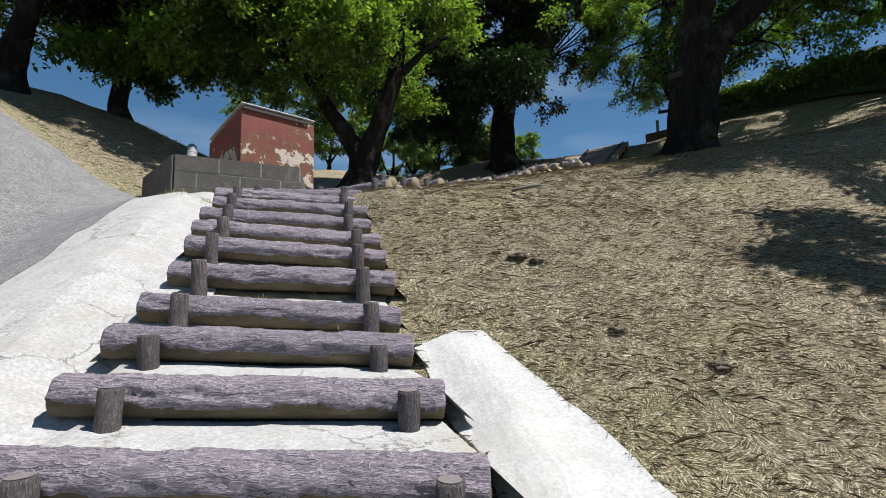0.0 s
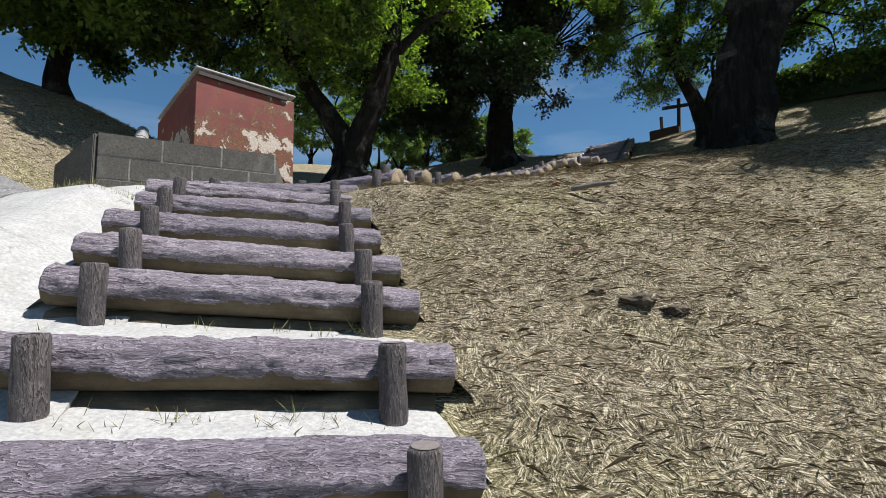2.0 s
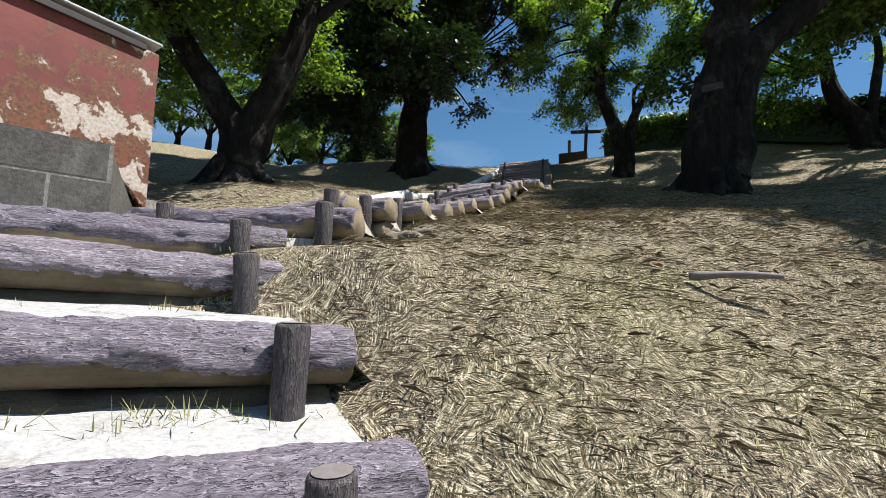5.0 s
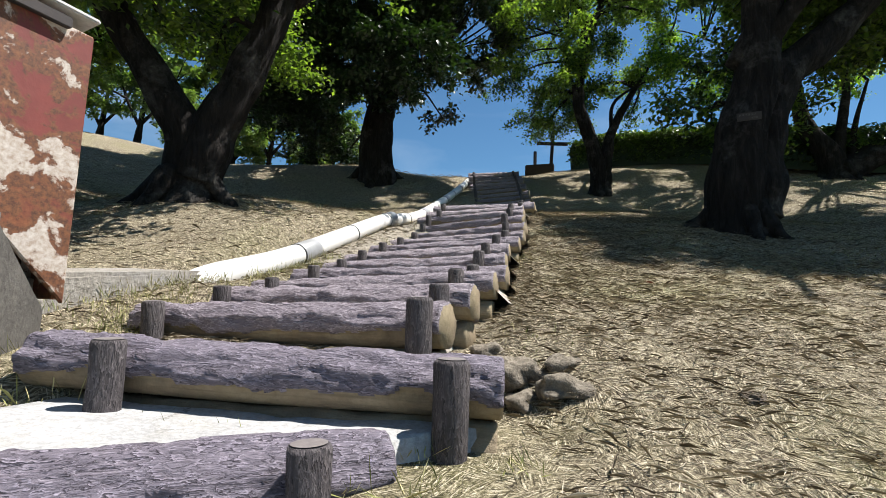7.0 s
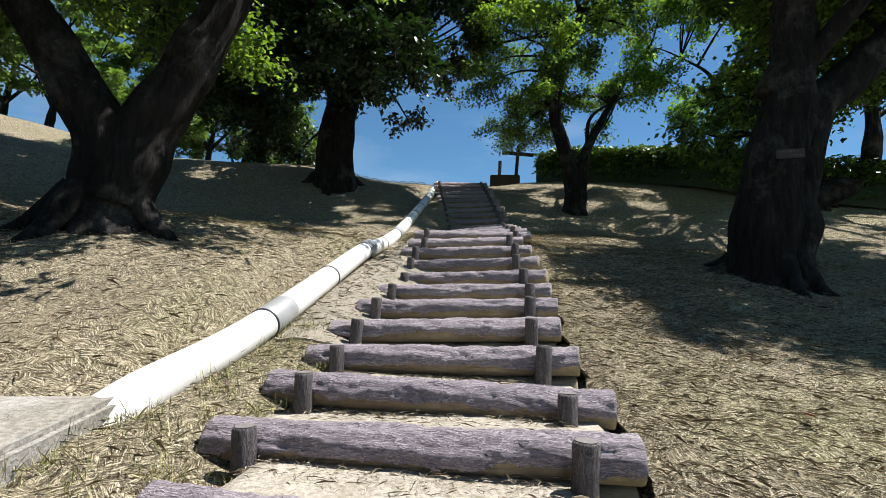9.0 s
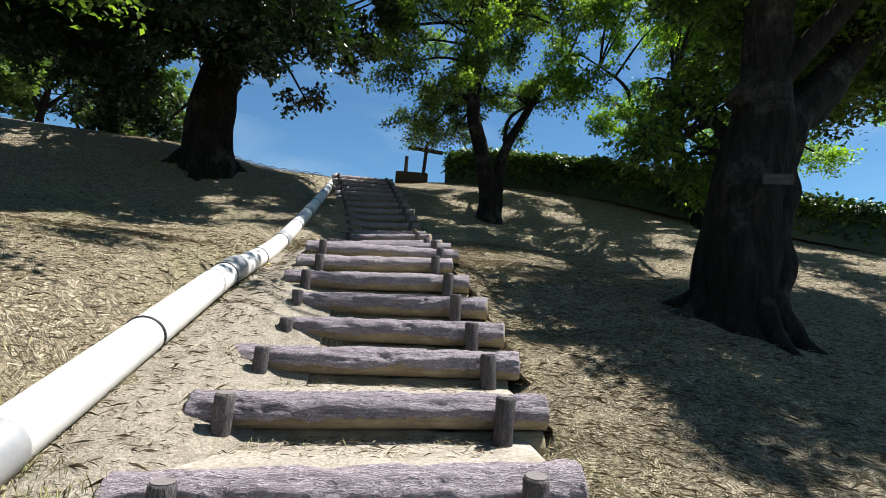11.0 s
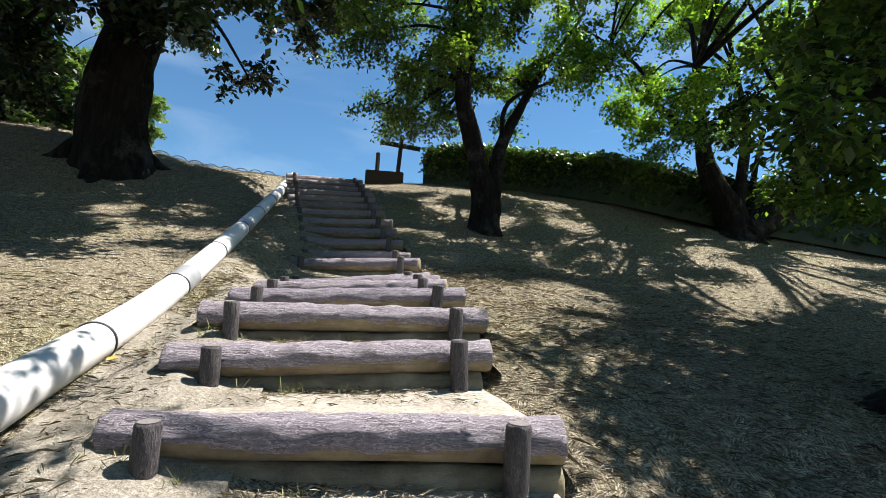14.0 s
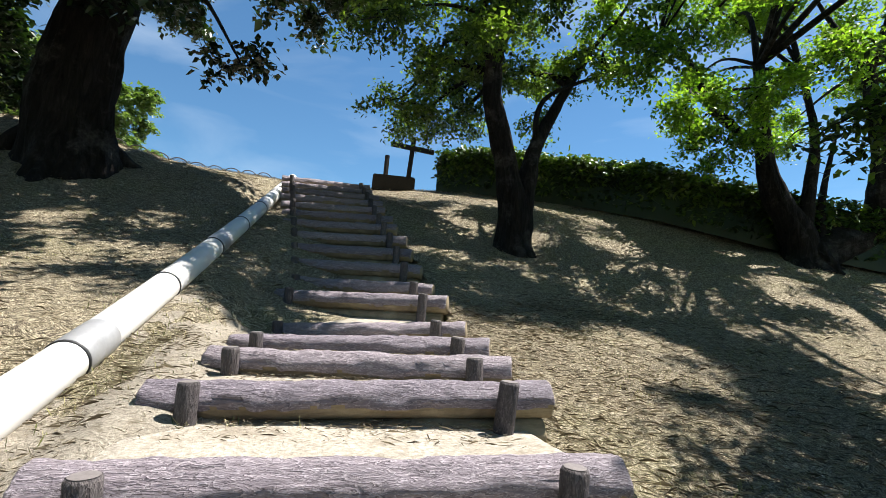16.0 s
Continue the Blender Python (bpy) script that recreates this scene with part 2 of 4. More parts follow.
def rust_material():
    """Red paint on sheet metal, rusting through and peeling to pale primer in a ragged band."""
    m, t, p = material("peeling_red_paint")
    at = coords(t)
    a, b, f = noise_tex(t, at, 3.2, 8, 0.62, 0.4), noise_tex(t, at, 5.0, 9, 0.64, 0.35), noise_tex(t, at, 40, 4, 0.7)
    red = ramp(t, a, (0.3, (0.12, 0.026, 0.019)), (0.7, (0.22, 0.044, 0.032))).outputs[0]
    rust = ramp(t, f, (0.35, (0.07, 0.028, 0.014)), (0.65, (0.22, 0.085, 0.032))).outputs[0]
    pale = ramp(t, f, (0.3, (0.33, 0.24, 0.17)), (0.65, (0.60, 0.54, 0.47))).outputs[0]
    sep = t.nodes.new("ShaderNodeSeparateXYZ")
    t.links.new(at, sep.inputs[0])
    band = ramp(t, sep.outputs[2], (0.0, (0.07,) * 3), (0.14, (0.08,) * 3), (0.24, (0.175,) * 3), (0.36, (0.16,) * 3), (0.46, (0.02,) * 3), (0.72, (0.0,) * 3), (0.9, (0.075,) * 3)).outputs[0]
    add = node(t, "ShaderNodeMath")
    t.links.new(b, add.inputs[0])
    t.links.new(band, add.inputs[1])
    side = node(t, "ShaderNodeMapRange")
    for key, v in ((1, 0.45), (2, 1.25), (3, 0.0), (4, 0.075)):
        side.inputs[key].default_value = v
    t.links.new(sep.outputs[0], side.inputs[0])
    add2 = node(t, "ShaderNodeMath")
    t.links.new(add.outputs[0], add2.inputs[0])
    t.links.new(side.outputs[0], add2.inputs[1])
    add = add2
    low = ramp(t, sep.outputs[2], (0.0, (1.0,) * 3), (0.24, (0.85,) * 3), (0.42, (0.0,) * 3)).outputs[0]
    run = blend(t, 1.0, low, ramp(t, a, (0.38, (0, 0, 0)), (0.6, (1, 1, 1))).outputs[0], "MULTIPLY")
    orange = ramp(t, f, (0.3, (0.10, 0.032, 0.014)), (0.7, (0.27, 0.095, 0.035))).outputs[0]
    red = blend(t, run, red, orange)
    c = blend(t, ramp(t, add.outputs[0], (0.555, (0, 0, 0)), (0.60, (1, 1, 1))).outputs[0], red, rust)
    c = blend(t, ramp(t, add.outputs[0], (0.665, (0, 0, 0)), (0.695, (1, 1, 1))).outputs[0], c, pale)
    t.links.new(c, p.inputs["Base Color"])
    p.inputs["Roughness"].default_value = 0.62
    relief(t, p, add.outputs[0], 0.7, 0.006)
    return m


def plain(name, colour, rough=0.6, metal=0.0, vary=0.25, scale=14, bump=0.003):
    m, t, p = material(name)
    n = noise_tex(t, coords(t), scale, 6, 0.7)
    t.links.new(ramp(t, n, (0.3, tuple(v * (1 - vary) for v in colour)), (0.7, colour)).outputs[0], p.inputs["Base Color"])
    p.inputs["Roughness"].default_value, p.inputs["Metallic"].default_value = rough, metal
    relief(t, p, n, 0.5, bump)
    return m


GROUND = ground_material()
CONCRETE = speckled("pale_concrete", (0.29, 0.285, 0.272), (0.465, 0.46, 0.445), 55, 0.9, 0.006, (0.30, 0.27, 0.21), 0.5, cracks=1.7)
WHITE_CONCRETE = speckled("white_concrete", (0.37, 0.365, 0.35), (0.54, 0.535, 0.515), 55, 0.9, 0.004, (0.42, 0.40, 0.35), 0.4)
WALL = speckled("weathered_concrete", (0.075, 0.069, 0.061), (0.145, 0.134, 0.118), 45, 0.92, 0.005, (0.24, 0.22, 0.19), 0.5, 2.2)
MORTAR = speckled("mortar", (0.15, 0.138, 0.12), (0.34, 0.315, 0.28), 40)
ASPHALT = speckled("grey_asphalt", (0.045, 0.045, 0.046), (0.36, 0.35, 0.345), 60, 0.93, 0.012, (0.15, 0.147, 0.145), 0.4, 0.7)
EARTH = speckled("sandy_earth", (0.25, 0.215, 0.165), (0.52, 0.475, 0.395), 42, 0.95, 0.018, (0.20, 0.16, 0.11), 0.6, 3.4)
SANDY = speckled("sandy_straw_earth", (0.19, 0.162, 0.12), (0.47, 0.42, 0.335), 60, 0.95, 0.03, (0.17, 0.14, 0.095), 0.7, 6.0)
LOG = log_material("cast_log", (0.168, 0.143, 0.162), (0.49, 0.44, 0.47))
# darker tone of the cast log for the lower flight
LOG_DARKER = log_material("darker_cast_log", (0.135, 0.118, 0.140), (0.42, 0.378, 0.43))
# worn face colours carry the upper flight's bounce light and the lower's shade
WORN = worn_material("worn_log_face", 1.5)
WORN_SHADE = worn_material("shaded_worn_face", 0.72)
POST = log_material("cast_post", (0.062, 0.054, 0.055), (0.19, 0.168, 0.166), (9, 9, 2.2))
RING = plain("post_top", (0.20, 0.175, 0.165), 0.75, 0, 0.4, 40)
BARK = bark_material("cherry_bark", (0.005, 0.0042, 0.0036), (0.046, 0.039, 0.034))
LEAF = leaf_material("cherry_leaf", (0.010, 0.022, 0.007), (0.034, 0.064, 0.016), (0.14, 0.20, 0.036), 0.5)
# sun and shade on the crowns are put into these two leaf colours
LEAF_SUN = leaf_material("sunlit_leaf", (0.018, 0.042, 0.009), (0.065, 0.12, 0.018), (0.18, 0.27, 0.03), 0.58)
LEAF_SHADE = leaf_material("shaded_leaf", (0.005, 0.011, 0.004), (0.010, 0.024, 0.007), (0.026, 0.054, 0.012), 0.14)
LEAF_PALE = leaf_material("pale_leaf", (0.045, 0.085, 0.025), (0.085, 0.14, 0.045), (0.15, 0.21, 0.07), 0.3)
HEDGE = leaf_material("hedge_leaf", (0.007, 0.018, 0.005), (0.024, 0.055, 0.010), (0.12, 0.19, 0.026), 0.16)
STRAW = straw_material("straw", (0.0, (0.085, 0.066, 0.044)), (0.35, (0.19, 0.155, 0.105)), (0.7, (0.38, 0.325, 0.23)), (1.0, (0.62, 0.56, 0.43)))
GRASS = straw_material("green_grass", (0.0, (0.08, 0.10, 0.025)), (0.45, (0.20, 0.205, 0.062)), (1.0, (0.50, 0.44, 0.22)))
RED = rust_material()
ROOF = plain("roof_edge", (0.55, 0.54, 0.52), 0.5, 0.0, 0.4, 18)
DARK_METAL = plain("dark_metal", (0.05, 0.04, 0.035), 0.6, 0.3)
PIPE = plain("pale_pipe", (0.70, 0.68, 0.64), 0.45, 0, 0.12, 7, 0.001)
COLLAR = plain("grey_collar", (0.42, 0.42, 0.42), 0.4, 0.3, 0.25, 9)
BAND = plain("black_band", (0.03, 0.03, 0.03), 0.6)
DARK_WOOD = plain("dark_wood", (0.032, 0.024, 0.018), 0.8, 0, 0.5, 20)
SIGN = plain("sign_board", (0.04, 0.029, 0.021), 0.7, 0, 0.3, 20)
LETTER = plain("sign_letters", (0.12, 0.11, 0.095), 0.7, 0, 0.1)
STONE = speckled("grey_stone", (0.16, 0.145, 0.12), (0.38, 0.35, 0.30), 30, 0.95, 0.02)

# ---- helpers for things ----


def mesh_object(name, verts, faces, mat, parent=None, label="", smooth=True):
    me = bpy.data.meshes.new(name)
    me.from_pydata([tuple(v) for v in verts], [], [tuple(f) for f in faces])
    me.materials.append(mat)
    if smooth:
        me.polygons.foreach_set("use_smooth", [True] * len(me.polygons))
    ob = new(name, me)
    if parent:
        ob.parent = parent
    return tagged(ob, label)


def part(name, bm, mat, parent=None, label="", smooth=False):
    me = bpy.data.meshes.new(name)
    bmesh.ops.recalc_face_normals(bm, faces=bm.faces)
    bm.to_mesh(me)
    bm.free()
    me.materials.append(mat)
    if smooth:
        me.polygons.foreach_set("use_smooth", [True] * len(me.polygons))
    ob = new(name, me)
    if parent:
        ob.parent = parent
    return tagged(ob, label)


def thing(name, m, label, category, group=""):
    ob = new(name)
    ob.empty_display_size = 0.2
    ob.matrix_basis = m
    return tagged(ob, label, category, group)


def box(sx, sy, sz, m=None, bevel=0.008):
    bm = bmesh.new()
    bmesh.ops.create_cube(bm, size=1.0, matrix=(m or Matrix()) @ Matrix.Diagonal((sx, sy, sz, 1)))
    if bevel:
        bmesh.ops.bevel(bm, geom=bm.edges[:], offset=bevel, segments=2, affect="EDGES")
    return bm


def prism(corners, low, high, bevel=0.0):
    """An upright prism over plan corners; low and high may be one height or one for each corner."""
    n = len(corners)
    low = low if isinstance(low, (list, tuple)) else [low] * n
    high = high if isinstance(high, (list, tuple)) else [high] * n
    bm = bmesh.new()
    a = [bm.verts.new((x, y, z)) for (x, y), z in zip(corners, low)]
    b = [bm.verts.new((x, y, z)) for (x, y), z in zip(corners, high)]
    bm.faces.new(a[::-1])
    bm.faces.new(b)
    for i in range(n):
        bm.faces.new((a[i], a[(i + 1) % n], b[(i + 1) % n], b[i]))
    if bevel:
        bmesh.ops.bevel(bm, geom=bm.edges[:], offset=bevel, segments=2, affect="EDGES")
    return bm


def tube(points, radii, segs=10, rough=0.0, freq=3.0, caps=True):
    """Vertices and faces of a tapered, uneven tube along points."""
    pts = [Vector(p) for p in points]
    verts, faces = [], []
    side = Vector((1, 0, 0.01))
    for i, p in enumerate(pts):
        d = (pts[min(i + 1, len(pts) - 1)] - pts[max(i - 1, 0)]).normalized()
        side = (side - d * side.dot(d)).normalized()
        up = d.cross(side)
        for k in range(segs):
            a = 2 * math.pi * k / segs
            v = side * math.cos(a) + up * math.sin(a)
            r = radii[i]
            if rough:
                r *= 1 + rough * noise.noise((p + v * r) * freq)
                if segs > 30:
                    r *= 1 + 0.16 * noise.noise((math.cos(a) * 1.5, math.sin(a) * 1.5, p.z * 0.4 + radii[0] * 40)) - 0.10 * min(abs(noise.noise((math.cos(a) * 2.6, math.sin(a) * 2.6, p.z * 0.55 + 3))) * 4, 1) + 0.05 * noise.noise((math.cos(a) * 8, math.sin(a) * 8, p.z * 2.0)) + 0.08
            verts.append(p + v * r)
    for i in range(len(pts) - 1):
        for k in range(segs):
            q = (k + 1) % segs
            faces.append((i * segs + k, i * segs + q, (i + 1) * segs + q, (i + 1) * segs + k))
    if caps:
        faces.append(tuple(range(segs))[::-1])
        faces.append(tuple((len(pts) - 1) * segs + k for k in range(segs)))
    return verts, faces


def smooth_line(points, steps=8):
    """Catmull-Rom samples through points."""
    p = [Vector(q) for q in points]
    p = [p[0] * 2 - p[1]] + p + [p[-1] * 2 - p[-2]]
    out = []
    for i in range(1, len(p) - 2):
        for k in range(steps):
            t = k / steps
            out.append(0.5 * (2 * p[i] + (p[i + 1] - p[i - 1]) * t + (2 * p[i - 1] - 5 * p[i] + 4 * p[i + 1] - p[i + 2]) * t * t
                              + (3 * p[i] - p[i - 1] - 3 * p[i + 1] + p[i + 2]) * t ** 3))
    out.append(p[-2])
    return out


# ---- the stair: tops of the two posts of each step, foot to crest ----
LOWER = [
    (-1.43, 1.44, 0.99, -0.11, 1.60, 0.93),
    (-1.51, 1.88, 1.17, -0.32, 2.12, 1.11),
    (-1.65, 2.28, 1.37, -0.55, 2.58, 1.29),
    (-1.75, 2.68, 1.59, -0.69, 3.02, 1.50),
    (-1.90, 3.10, 1.82, -0.82, 3.33, 1.76),
    (-2.09, 3.58, 2.08, -0.99, 3.86, 1.99),
    (-2.23, 3.97, 2.28, -1.13, 4.35, 2.20),
    (-2.43, 4.41, 2.49, -1.34, 4.80, 2.43),
    (-2.66, 4.91, 2.72, -1.46, 5.26, 2.67),
    (-2.89, 5.46, 2.96, -1.71, 5.90, 2.92),
    (-2.97, 6.17, 3.14, -1.82, 6.32, 3.11),
    (-2.36, 6.93, 3.29, -1.43, 6.51, 3.27),
]
UPPER = [
    (-2.43, 7.82, 3.38, -1.40, 6.93, 3.43),
    (-2.19, 8.29, 3.48, -1.16, 7.41, 3.52),
    (-1.92, 8.79, 3.55, -0.85, 7.99, 3.63),
    (-1.61, 9.28, 3.68, -0.55, 8.43, 3.71),
    (-1.32, 9.74, 3.78, -0.27, 8.96, 3.86),
    (-1.04, 10.26, 3.93, 0.04, 9.50, 4.02),
    (-0.70, 10.85, 4.10, 0.40, 10.00, 4.18),
    (-0.32, 11.47, 4.27, 0.76, 10.50, 4.34),
    (0.02, 11.98, 4.44, 0.96, 10.88, 4.51),
    (0.29, 12.47, 4.65, 1.15, 11.30, 4.70),
    (0.49, 12.79, 4.87, 1.52, 11.85, 4.92),
    (0.86, 13.34, 5.09, 1.93, 12.60, 5.16),
    (1.11, 13.83, 5.31, 2.39, 13.09, 5.35),
    (1.55, 14.55, 5.42, 2.74, 13.68, 5.51),
]
UPPER += [
    (1.93, 15.15, 5.51, 2.87, 14.04, 5.60),
    (2.28, 15.66, 5.56, 3.21, 14.52, 5.66),
    (2.79, 16.46, 5.61, 3.68, 15.27, 5.74),
    (3.17, 17.12, 5.94, 4.04, 15.89, 5.99),
    (3.51, 17.72, 6.12, 4.37, 16.46, 6.14),
]
STEPS = [(Vector(r[:3]), Vector(r[3:])) for r in LOWER + UPPER]
last_l, last_r = STEPS[-1]
TOP_L, TOP_R = Vector((5.35, 22.35, 8.60)), Vector((6.75, 21.65, 8.66))
FLIGHT = 10
for i in range(1, FLIGHT + 1):
    f = i / FLIGHT
    rise = 0.04 * math.sin(f * math.pi)
    STEPS.append((last_l.lerp(TOP_L, f) + Vector((0, 0, rise)), last_r.lerp(TOP_R, f) + Vector((0, 0, rise))))
PROUD = 0.018
CENTRES = [(a + b) / 2 - Vector((0, 0, PROUD)) for a, b in STEPS]

# ---- ground ----


def smoothstep(a, b, v):
    t = np.clip((v - a) / (b - a), 0, 1)
    return t * t * (3 - 2 * t)


def hill(x, y):
    s = 0.42 * x + 0.9 * y
    lower = np.interp(y, [-400, -60, -8, -3, 0, 1.7, 2.4, 3.0, 3.86, 4.4, 5.0, 6.2, 7.45, 9.0, 12, 400],
                      [-20, -9, -2.1, -0.95, 0.0, 0.72, 0.98, 1.22, 1.68, 1.98, 2.33, 2.92, 3.38, 3.9, 4.9, 9])
    upper = np.interp(s, [-400, 0, 5.0, 6.8, 8.3, 10.3, 11.8, 12.65, 14.6, 16.8, 19.8, 21.2, 22.5, 24.4, 26, 27.5, 31, 45, 90, 400],
                      [-9, 1.2, 2.95, 3.42, 3.74, 4.32, 4.80, 5.02, 5.43, 6.0, 7.2, 7.95, 8.42, 8.95, 9.3, 9.5, 9.55, 8.2, 3.0, -14])
    w = smoothstep(5.2, 8.2, y)
    z = lower * (1 - w) + upper * w
    d = np.maximum(-x - 4.2, 0)
    z = z + 7.2 * (1 - np.exp(-d * d / (d + 1.0) / 7.0)) * np.exp(-np.maximum(-x - 13, 0) / 25) * (1 - 0.6 * smoothstep(11, 16, y)) * (1 - smoothstep(40, 120, np.abs(y)))
    z = z + 0.55 * np.exp(-((x + 3.3) ** 2 + (y - 12.6) ** 2) / 5.5)
    z = z + 0.5 * (1 - smoothstep(0.5, 4.4, x)) * smoothstep(19.0, 24.0, y) * (1 - smoothstep(28, 36, y))
    r = np.maximum(x - 8, 0)
    z = z + 1.6 * (1 - np.exp(-r / 9.0)) * (1 - smoothstep(25, 60, y))
    return z


C_XY = np.array([(c.x, c.y) for c in CENTRES])
C_Z = np.array([c.z for c in CENTRES])


def corridor(x, y):
    """For each place: distance from the stair's centre line and the height of its steps there."""
    x, y = np.asarray(x, float), np.asarray(y, float)
    best, total, height = np.full(x.shape, 1e9), np.full(x.shape, 1e-9), np.zeros(x.shape)
    for turn in range(2):
        for i in range(len(C_XY) - 1):
            ax, ay = C_XY[i]
            dx, dy = C_XY[i + 1] - C_XY[i]
            t = np.clip(((x - ax) * dx + (y - ay) * dy) / (dx * dx + dy * dy), 0, 1)
            d = np.hypot(x - ax - t * dx, y - ay - t * dy)
            if turn == 0:
                best = np.minimum(best, d)
            else:
                share = np.exp(-(d - best) / 0.05)
                total += share
                height += share * (C_Z[i] + t * (C_Z[i + 1] - C_Z[i]))
    height = height / total
    return best, height


PIPE_LINE = [(-2.44, 9.37, 3.62), (-1.72, 10.45, 3.87), (-0.25, 12.9, 4.72), (0.12, 13.6, 4.87), (1.24, 15.6, 5.42), (3.6, 19.75, 7.05), (6.1, 24.0, 8.95)]


def along_pipe(x, y):
    x, y = np.asarray(x, float), np.asarray(y, float)
    best, height = np.full(x.shape, 1e9), np.zeros(x.shape)
    for (ax, ay, az), (bx, by, bz) in zip(PIPE_LINE, PIPE_LINE[1:]):
        t = np.clip(((x - ax) * (bx - ax) + (y - ay) * (by - ay)) / ((bx - ax) ** 2 + (by - ay) ** 2), 0, 1)
        d = np.hypot(x - ax - t * (bx - ax), y - ay - t * (by - ay))
        near = d < best
        best, height = np.where(near, d, best), np.where(near, az + t * (bz - az), height)
    return best, height


def ground_height(x, y):
    d, step = corridor(x, y)
    side = np.asarray(x, float) - np.interp(np.asarray(y, float), C_XY[:, 1], C_XY[:, 0])
    w = smoothstep(0.8, np.where(side > 0, 1.35, np.where(np.asarray(y, float) < 6.5, 3.4, 1.8)), d)
    left = smoothstep(0.2, 0.6, -side) * smoothstep(6.0, 6.8, np.asarray(y, float))
    z = (step - 0.26 + 0.18 * smoothstep(0.85, 1.25, d) + left * 0.06 * smoothstep(0.55, 0.85, d) * (1 - 0.6 * smoothstep(0.85, 1.25, d))) * (1 - w) + hill(np.asarray(x, float), np.asarray(y, float)) * w
    pd, pz = along_pipe(x, y)
    u = 1 - smoothstep(0.16, 0.66, pd)
    return z * (1 - u) + (pz - 0.112) * u


def gz(x, y):
    return float(ground_height(np.array([x]), np.array([y]))[0])


def spread(lo, hi, step, far):
    mid = list(np.arange(lo, hi, step))
    out, g = [], step
    e = hi
    while e < far:
        out.append(e)
        g *= 1.16
        e += g
    left, g, e = [], step, lo - step
    while e > -far:
        left.append(e)
        g *= 1.16
        e -= g
    return np.array(left[::-1] + mid + out)


def bumps(x, y):
    """Small unevenness of the soil, fading out beside the stair and the paving."""
    b = np.array([noise.noise((u * 1.1, v * 1.1, 0.3)) * 0.055 + noise.noise((u * 4.2, v * 4.2, 2.0)) * 0.022 for u, v in zip(x.ravel(), y.ravel())]).reshape(x.shape)
    paved = np.maximum(smoothstep(1.2, 1.8, x), smoothstep(3.3, 4.0, y)) * np.where(y < 6.6, smoothstep(-2.4, -1.0, x), 1.0)
    return b * smoothstep(0.7, 1.6, corridor(x, y)[0]) * paved


gx, gy = spread(-6, 9, 0.11, 420), spread(-1, 19, 0.11, 420)
GX, GY = np.meshgrid(gx, gy)
GZ = ground_height(GX, GY)
near_w = np.exp(-np.maximum(np.hypot(GX - 1, GY - 8) - 14, 0) / 6)
GZ = GZ + bumps(GX, GY) * near_w
ny, nx = GX.shape
idx = np.arange(nx * ny).reshape(ny, nx)
quads = np.stack([idx[:-1, :-1], idx[:-1, 1:], idx[1:, 1:], idx[1:, :-1]], -1).reshape(-1, 4)
ground = mesh_object("ground", np.stack([GX, GY, GZ], -1).reshape(-1, 3).tolist(), quads.tolist(), GROUND)
tagged(ground, "mown hillside of dry straw and bare soil", "ground", kind="structure")


def sheet(name, left, right, mat, lift, label, across=24, along=40, kind="structure", category="pavement", rough=0.006):
    """A skin on the ground between two plan lines."""
    a, b = smooth_line([(*p, 0) for p in left], along // (len(left) - 1)), smooth_line([(*p, 0) for p in right], along // (len(right) - 1))
    n = min(len(a), len(b))
    verts, faces = [], []
    for i in range(n):
        for k in range(across + 1):
            p = a[i].lerp(b[i], k / across)
            edge = noise.noise((p.x * 5, p.y * 5, 1.0)) * 0.025 if k in (0, across) else 0
            verts.append([p.x + edge, p.y + edge, noise.noise((p.x * 9, p.y * 9, 0)) * rough])
    zz = ground_height(np.array([v[0] for v in verts]), np.array([v[1] for v in verts]))
    verts = [(v[0], v[1], v[2] + z + lift) for v, z in zip(verts, zz)]
    top = len(verts)
    verts += [(x, y, z - 0.22) for x, y, z in verts]
    w = across + 1
    for i in range(n - 1):
        for k in range(across):
            q = (i * w + k, i * w + k + 1, (i + 1) * w + k + 1, (i + 1) * w + k)
            faces += [q]
    rim = [k for k in range(w)] + [i * w + across for i in range(1, n)] + [(n - 1) * w + k for k in range(across - 1, -1, -1)] + [i * w for i in range(n - 2, 0, -1)]
    for u, v in zip(rim, rim[1:] + rim[:1]):
        faces.append((u, u + top, v + top, v))
    return tagged(mesh_object(name, verts, faces, mat, smooth=False), label, category, kind=kind)


sheet("pavement", [(-2.6, -1.2), (-2.75, 0.6), (-2.95, 2.0), (-3.45, 3.6), (-4.05, 5.2), (-4.35, 6.25)],
      [(-0.9, -1.2), (-1.05, 0.6), (-1.4, 1.9), (-1.98, 3.6), (-2.62, 5.2), (-2.95, 6.1)], CONCRETE, 0.05, "pale trowelled concrete apron beside the log steps")
sheet("road", [(-14, -1.5), (-14, 0.8), (-13.5, 2.2), (-13, 3.8), (-11, 5.0), (-7.5, 5.75)],
      [(-2.55, -1.4), (-2.68, 0.6), (-2.88, 2.0), (-3.38, 3.6), (-3.98, 5.2), (-4.38, 6.2)], ASPHALT, 0.06, "worn grey asphalt lane along the foot of the hill", 60, 40, category="road")
sheet("pavement", [(0.55, -0.4), (0.36, 1.0), (0.05, 1.95), (-0.42, 3.0)], [(1.15, -0.4), (0.90, 1.2), (0.46, 2.35), (0.02, 3.14)], WHITE_CONCRETE, 0.014,
      "white concrete strip running down the grass beside the steps", 12, 30)

